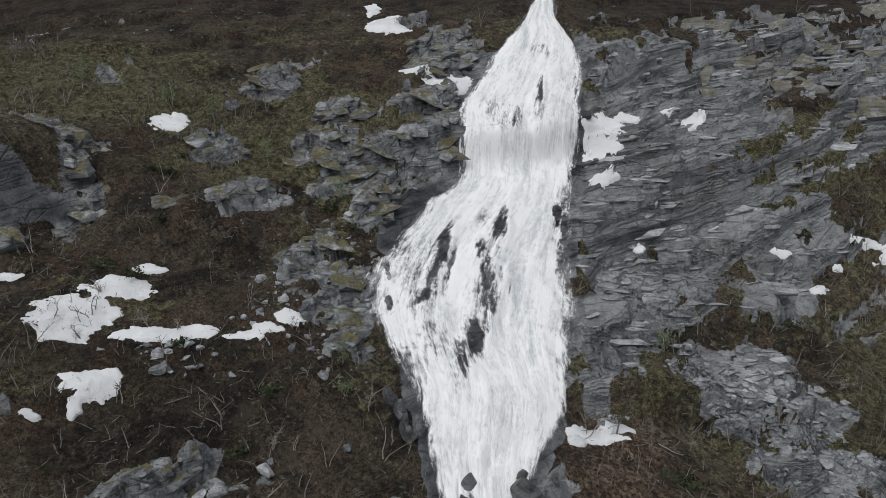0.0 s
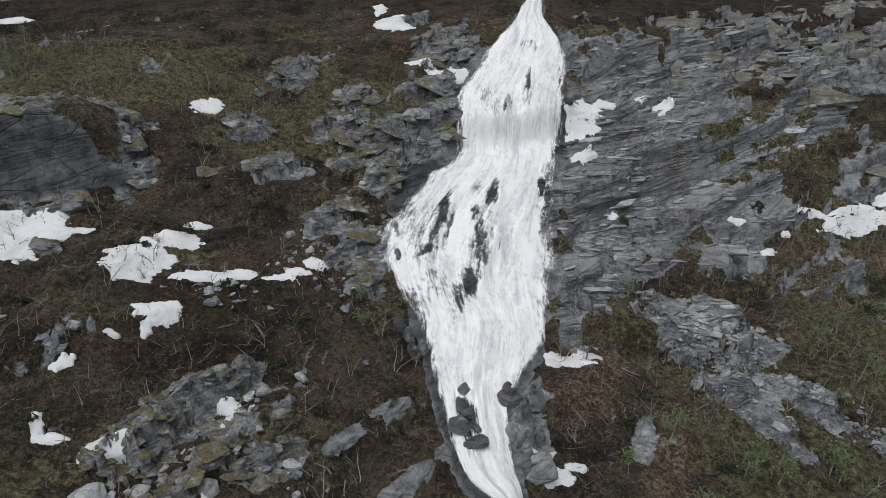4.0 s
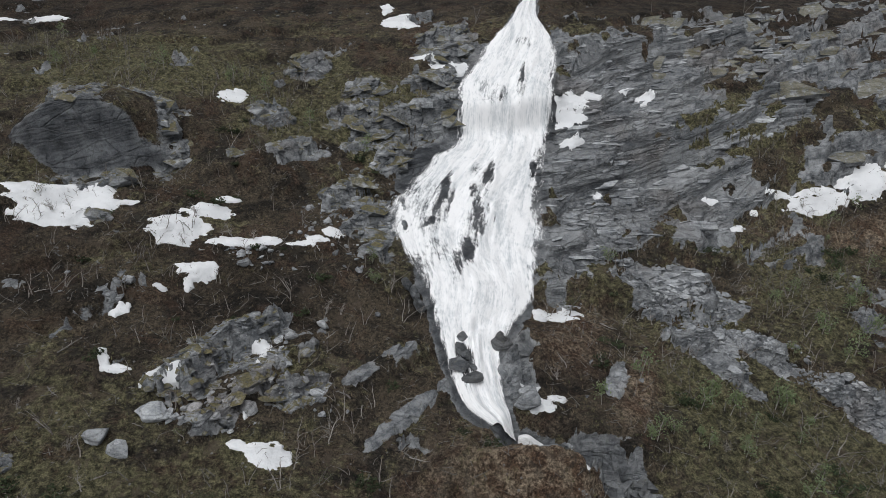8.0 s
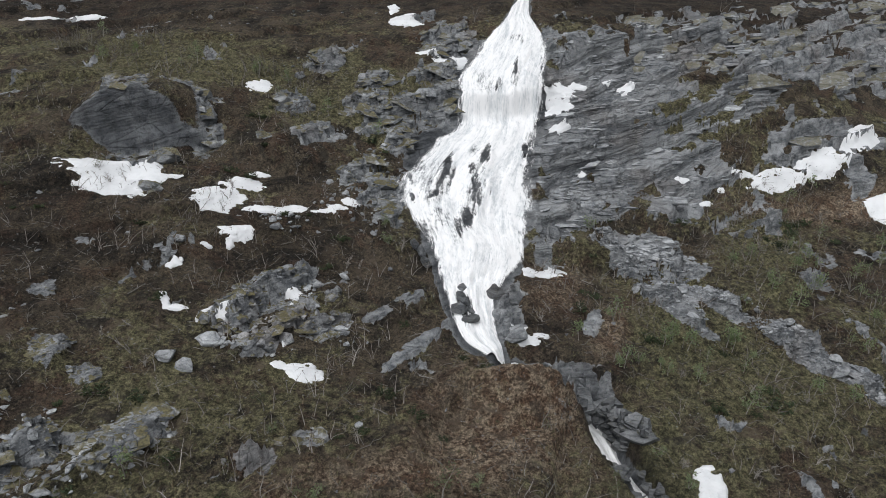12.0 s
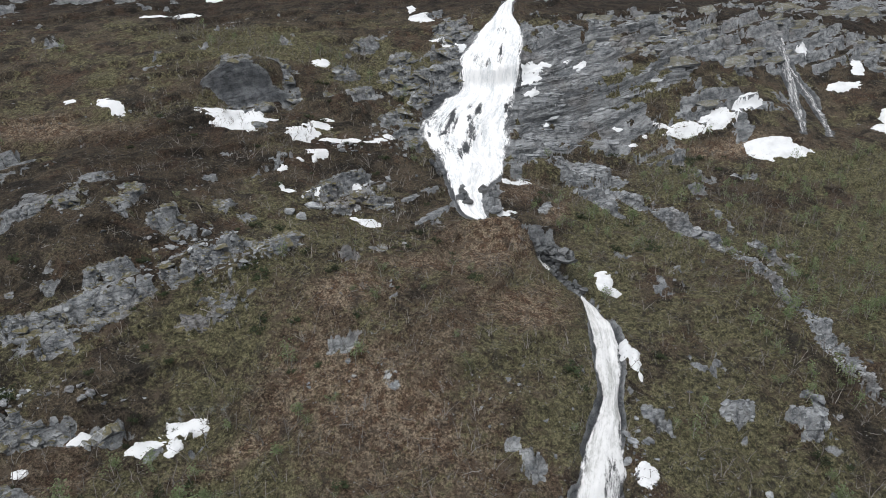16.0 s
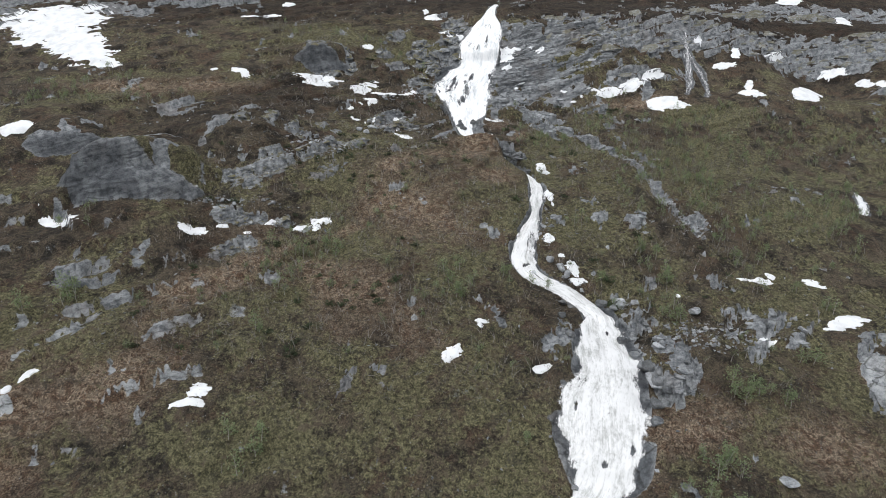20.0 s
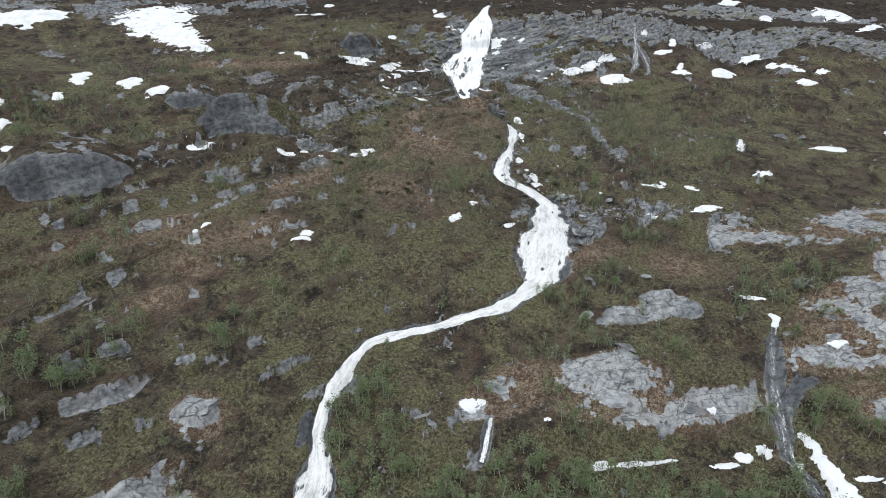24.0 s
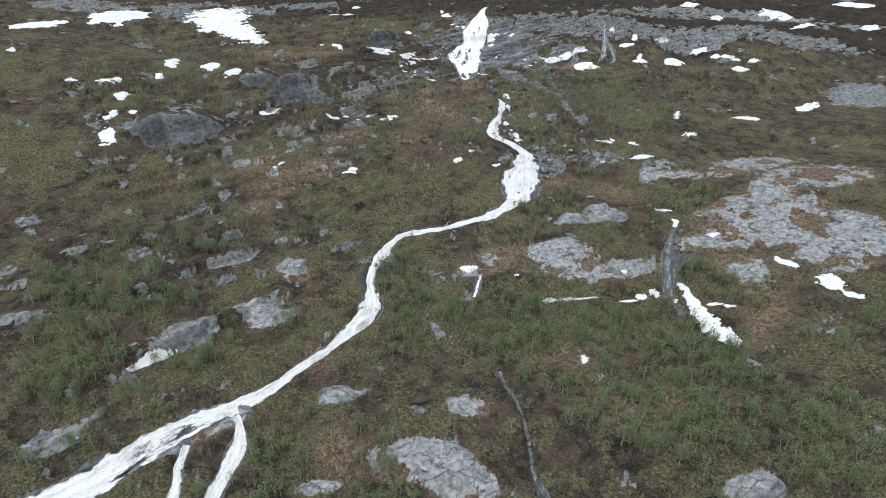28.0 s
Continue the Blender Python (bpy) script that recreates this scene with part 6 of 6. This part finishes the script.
# ---- juniper ----
def juniper(seed):
    r = np.random.RandomState(seed)
    top = tagged(new("juniper_bush"), "low dark green juniper bush in the heath", "bush", "juniper bushes")
    stems, tips = [], []
    for _ in range(7):
        a, l = r.uniform(0, 6.3), r.uniform(0.4, 0.9)
        end = np.array([math.cos(a) * l, math.sin(a) * l, r.uniform(0.2, 0.7)])
        stems.append(tube([(0, 0, -0.1), end], [0.03, 0.01], 3))
        tips.append(end)
    part("stems", mesh_from("stem", *join(stems), TWIG), top).name = "stem"
    tips, n = np.array(tips), 170
    centre = tips[r.randint(7, size=n)] * r.uniform(0.5, 1.05, (n, 1)) + r.normal(0, 0.13, (n, 3))
    u, v = r.normal(0, 1, (2, n, 3))
    u /= np.linalg.norm(u, axis=1, keepdims=True)
    v = np.cross(u, v)
    v /= np.linalg.norm(v, axis=1, keepdims=True)
    s = 0.13 * r.uniform(0.6, 1.3, (n, 1))
    quad = np.stack([centre - u * s, centre + v * s * 0.5, centre + u * s, centre - v * s * 0.5], 1)
    part("foliage", mesh_from("foliage", quad.reshape(-1, 3), np.arange(4 * n).reshape(-1, 4), JUNIPER), top)
    return top


BUSHES = [juniper(850 + i) for i in range(3)]
wx, wy, wz, pick = scattered(4000, 15, (-58, 60, -60, 60), lambda x, y, r, g, w: (r < 0.45) & (rough(x, y, 10.0, 3, 59) > 0.08))
for i, (x, y, z) in enumerate(list(zip(wx, wy, wz))[:170]):
    s = rng.uniform(0.6, 1.5)
    at = Matrix.Translation((x, y, z)) @ Matrix.Rotation(rng.uniform(0, 6.3), 4, "Z") @ Matrix.Diagonal((s, s, 0.9 * s, 1))
    if i < 3:
        BUSHES[i].matrix_basis = at
    else:
        copy_thing(BUSHES[i % 3], at)


# ---- fallen wood ----
def fallen_branch(seed):
    r = np.random.RandomState(seed)
    length = 2.4
    t = np.linspace(-0.5, 0.5, 6)
    pts = np.stack([length * t, np.cumsum(r.normal(0, 0.09, 6)), 0.1 + 0.12 * r.rand(6)], 1)
    top = tagged(new("fallen_branch"), "bleached crooked dead branch lying in the heath", "dead wood", "fallen branches")
    part("stem", mesh_from("stem", *tube(pts, [0.07, 0.065, 0.055, 0.045, 0.03, 0.012], 5), DRIFT, True), top)
    for i in (1, 2, 3, 4):
        a = r.uniform(0.4, 1.1) * (1 if i % 2 else -1)
        end = pts[i] + [math.cos(a) * 0.6, math.sin(a) * 0.6, r.uniform(0, 0.35)]
        part("twig", mesh_from("twig", *tube([pts[i], (pts[i] + end) / 2 + [0, 0, 0.06], end], [0.03, 0.022, 0.008], 4), DRIFT), top)
    return top


BRANCHES = [fallen_branch(800 + i) for i in range(4)]
wx, wy, wz, pick = scattered(900, 14, (-55, 55, -70, 55), lambda x, y, r, g, w: r < 0.4)
for i, (x, y, z) in enumerate(list(zip(wx, wy, wz))[:110]):
    s = rng.uniform(0.5, 1.1)
    at = Matrix.Translation((x, y, z)) @ Matrix.Rotation(rng.uniform(0, 6.3), 4, "Z") @ Matrix.Diagonal((s, s, s, 1))
    if i < 4:
        BRANCHES[i].matrix_basis = at
    else:
        copy_thing(BRANCHES[i % 4], at)


# ---- brushwood ----
def brushwood(count, seed, box):
    x, y, z, pick = scattered(count, seed, box, lambda x, y, r, g, w: (r < 0.5) & (rough(x, y, 6.0, 3, 63) > -0.2))
    pieces = []
    for i in range(len(x)):
        a, l, up = pick.uniform(0, 6.3), pick.uniform(0.4, 1.5), pick.uniform(0.0, 0.9)
        d = np.array([math.cos(a), math.sin(a), up])
        bend = pick.normal(0, 0.15, 3)
        start = np.array([x[i], y[i], z[i] + 0.05])
        pieces.append(tube([start, start + d * l * 0.5 + bend * l, start + d * l], [0.035, 0.025, 0.01], 3))
    me = mesh_from("brushwood", *join(pieces), DRIFT)
    tagged(new("brushwood", me), "bleached dead twigs lying and standing in the heath", "dead wood", kind="stuff")


brushwood(9000, 36, (-62, 64, -70, 72))


# ---- dwarf shrubs and sedge ----
def tufts(name, count, seed, box, keep, tall, material, label):
    x, y, z, pick = scattered(count, seed, box, keep)
    n, blades = len(x), 5
    size = tall * pick.uniform(0.5, 1.3, (n, 1))
    a = pick.uniform(0, 6.3, (n, blades))
    lean = pick.uniform(0.2, 1.1, (n, blades))
    foot = 0.25 * size
    root = np.stack([x[:, None] + foot * np.cos(a * 3), y[:, None] + foot * np.sin(a * 3), np.broadcast_to(z[:, None] - 0.05, (n, blades))], -1)
    tip = root + np.stack([np.cos(a) * lean * size, np.sin(a) * lean * size, size * (1.15 - 0.5 * lean)], -1)
    half = 0.13 * size
    aside = np.stack([-np.sin(a) * half, np.cos(a) * half, 0 * a], -1)
    verts = np.stack([root - aside, root + aside, tip], 2).reshape(-1, 3)
    me = mesh_from(name, verts, np.arange(len(verts)).reshape(-1, 3), material)
    tagged(new(name, me), label, "undergrowth", kind="stuff")


tufts("heath_shrubs", 44000, 21, (-62, 70, -70, 92), lambda x, y, r, g, w: (r < 0.45) & (rough(x, y, 4.0, 3, 66) > -0.25), 0.3, HEATH, "low brown heath shrubs covering the slope")
tufts("sedge_tufts", 34000, 22, (-62, 70, -70, 92), lambda x, y, r, g, w: (r < 0.4) & (rough(x, y, 5.0, 3, 67) + 0.8 * g > 0.1), 0.26, SEDGE, "olive tufts of sedge among the heath")
tufts("slope_tufts", 26000, 23, (-150, 150, -212, -40), lambda x, y, r, g, w: (r < 0.45) & (np.abs(x) < 75 + 0.45 * (y + 212)) & (rough(x, y, 6.0, 3, 68) + 0.5 * g > 0.12), 0.45, SEDGE, "olive and straw tufts over the lower slope")
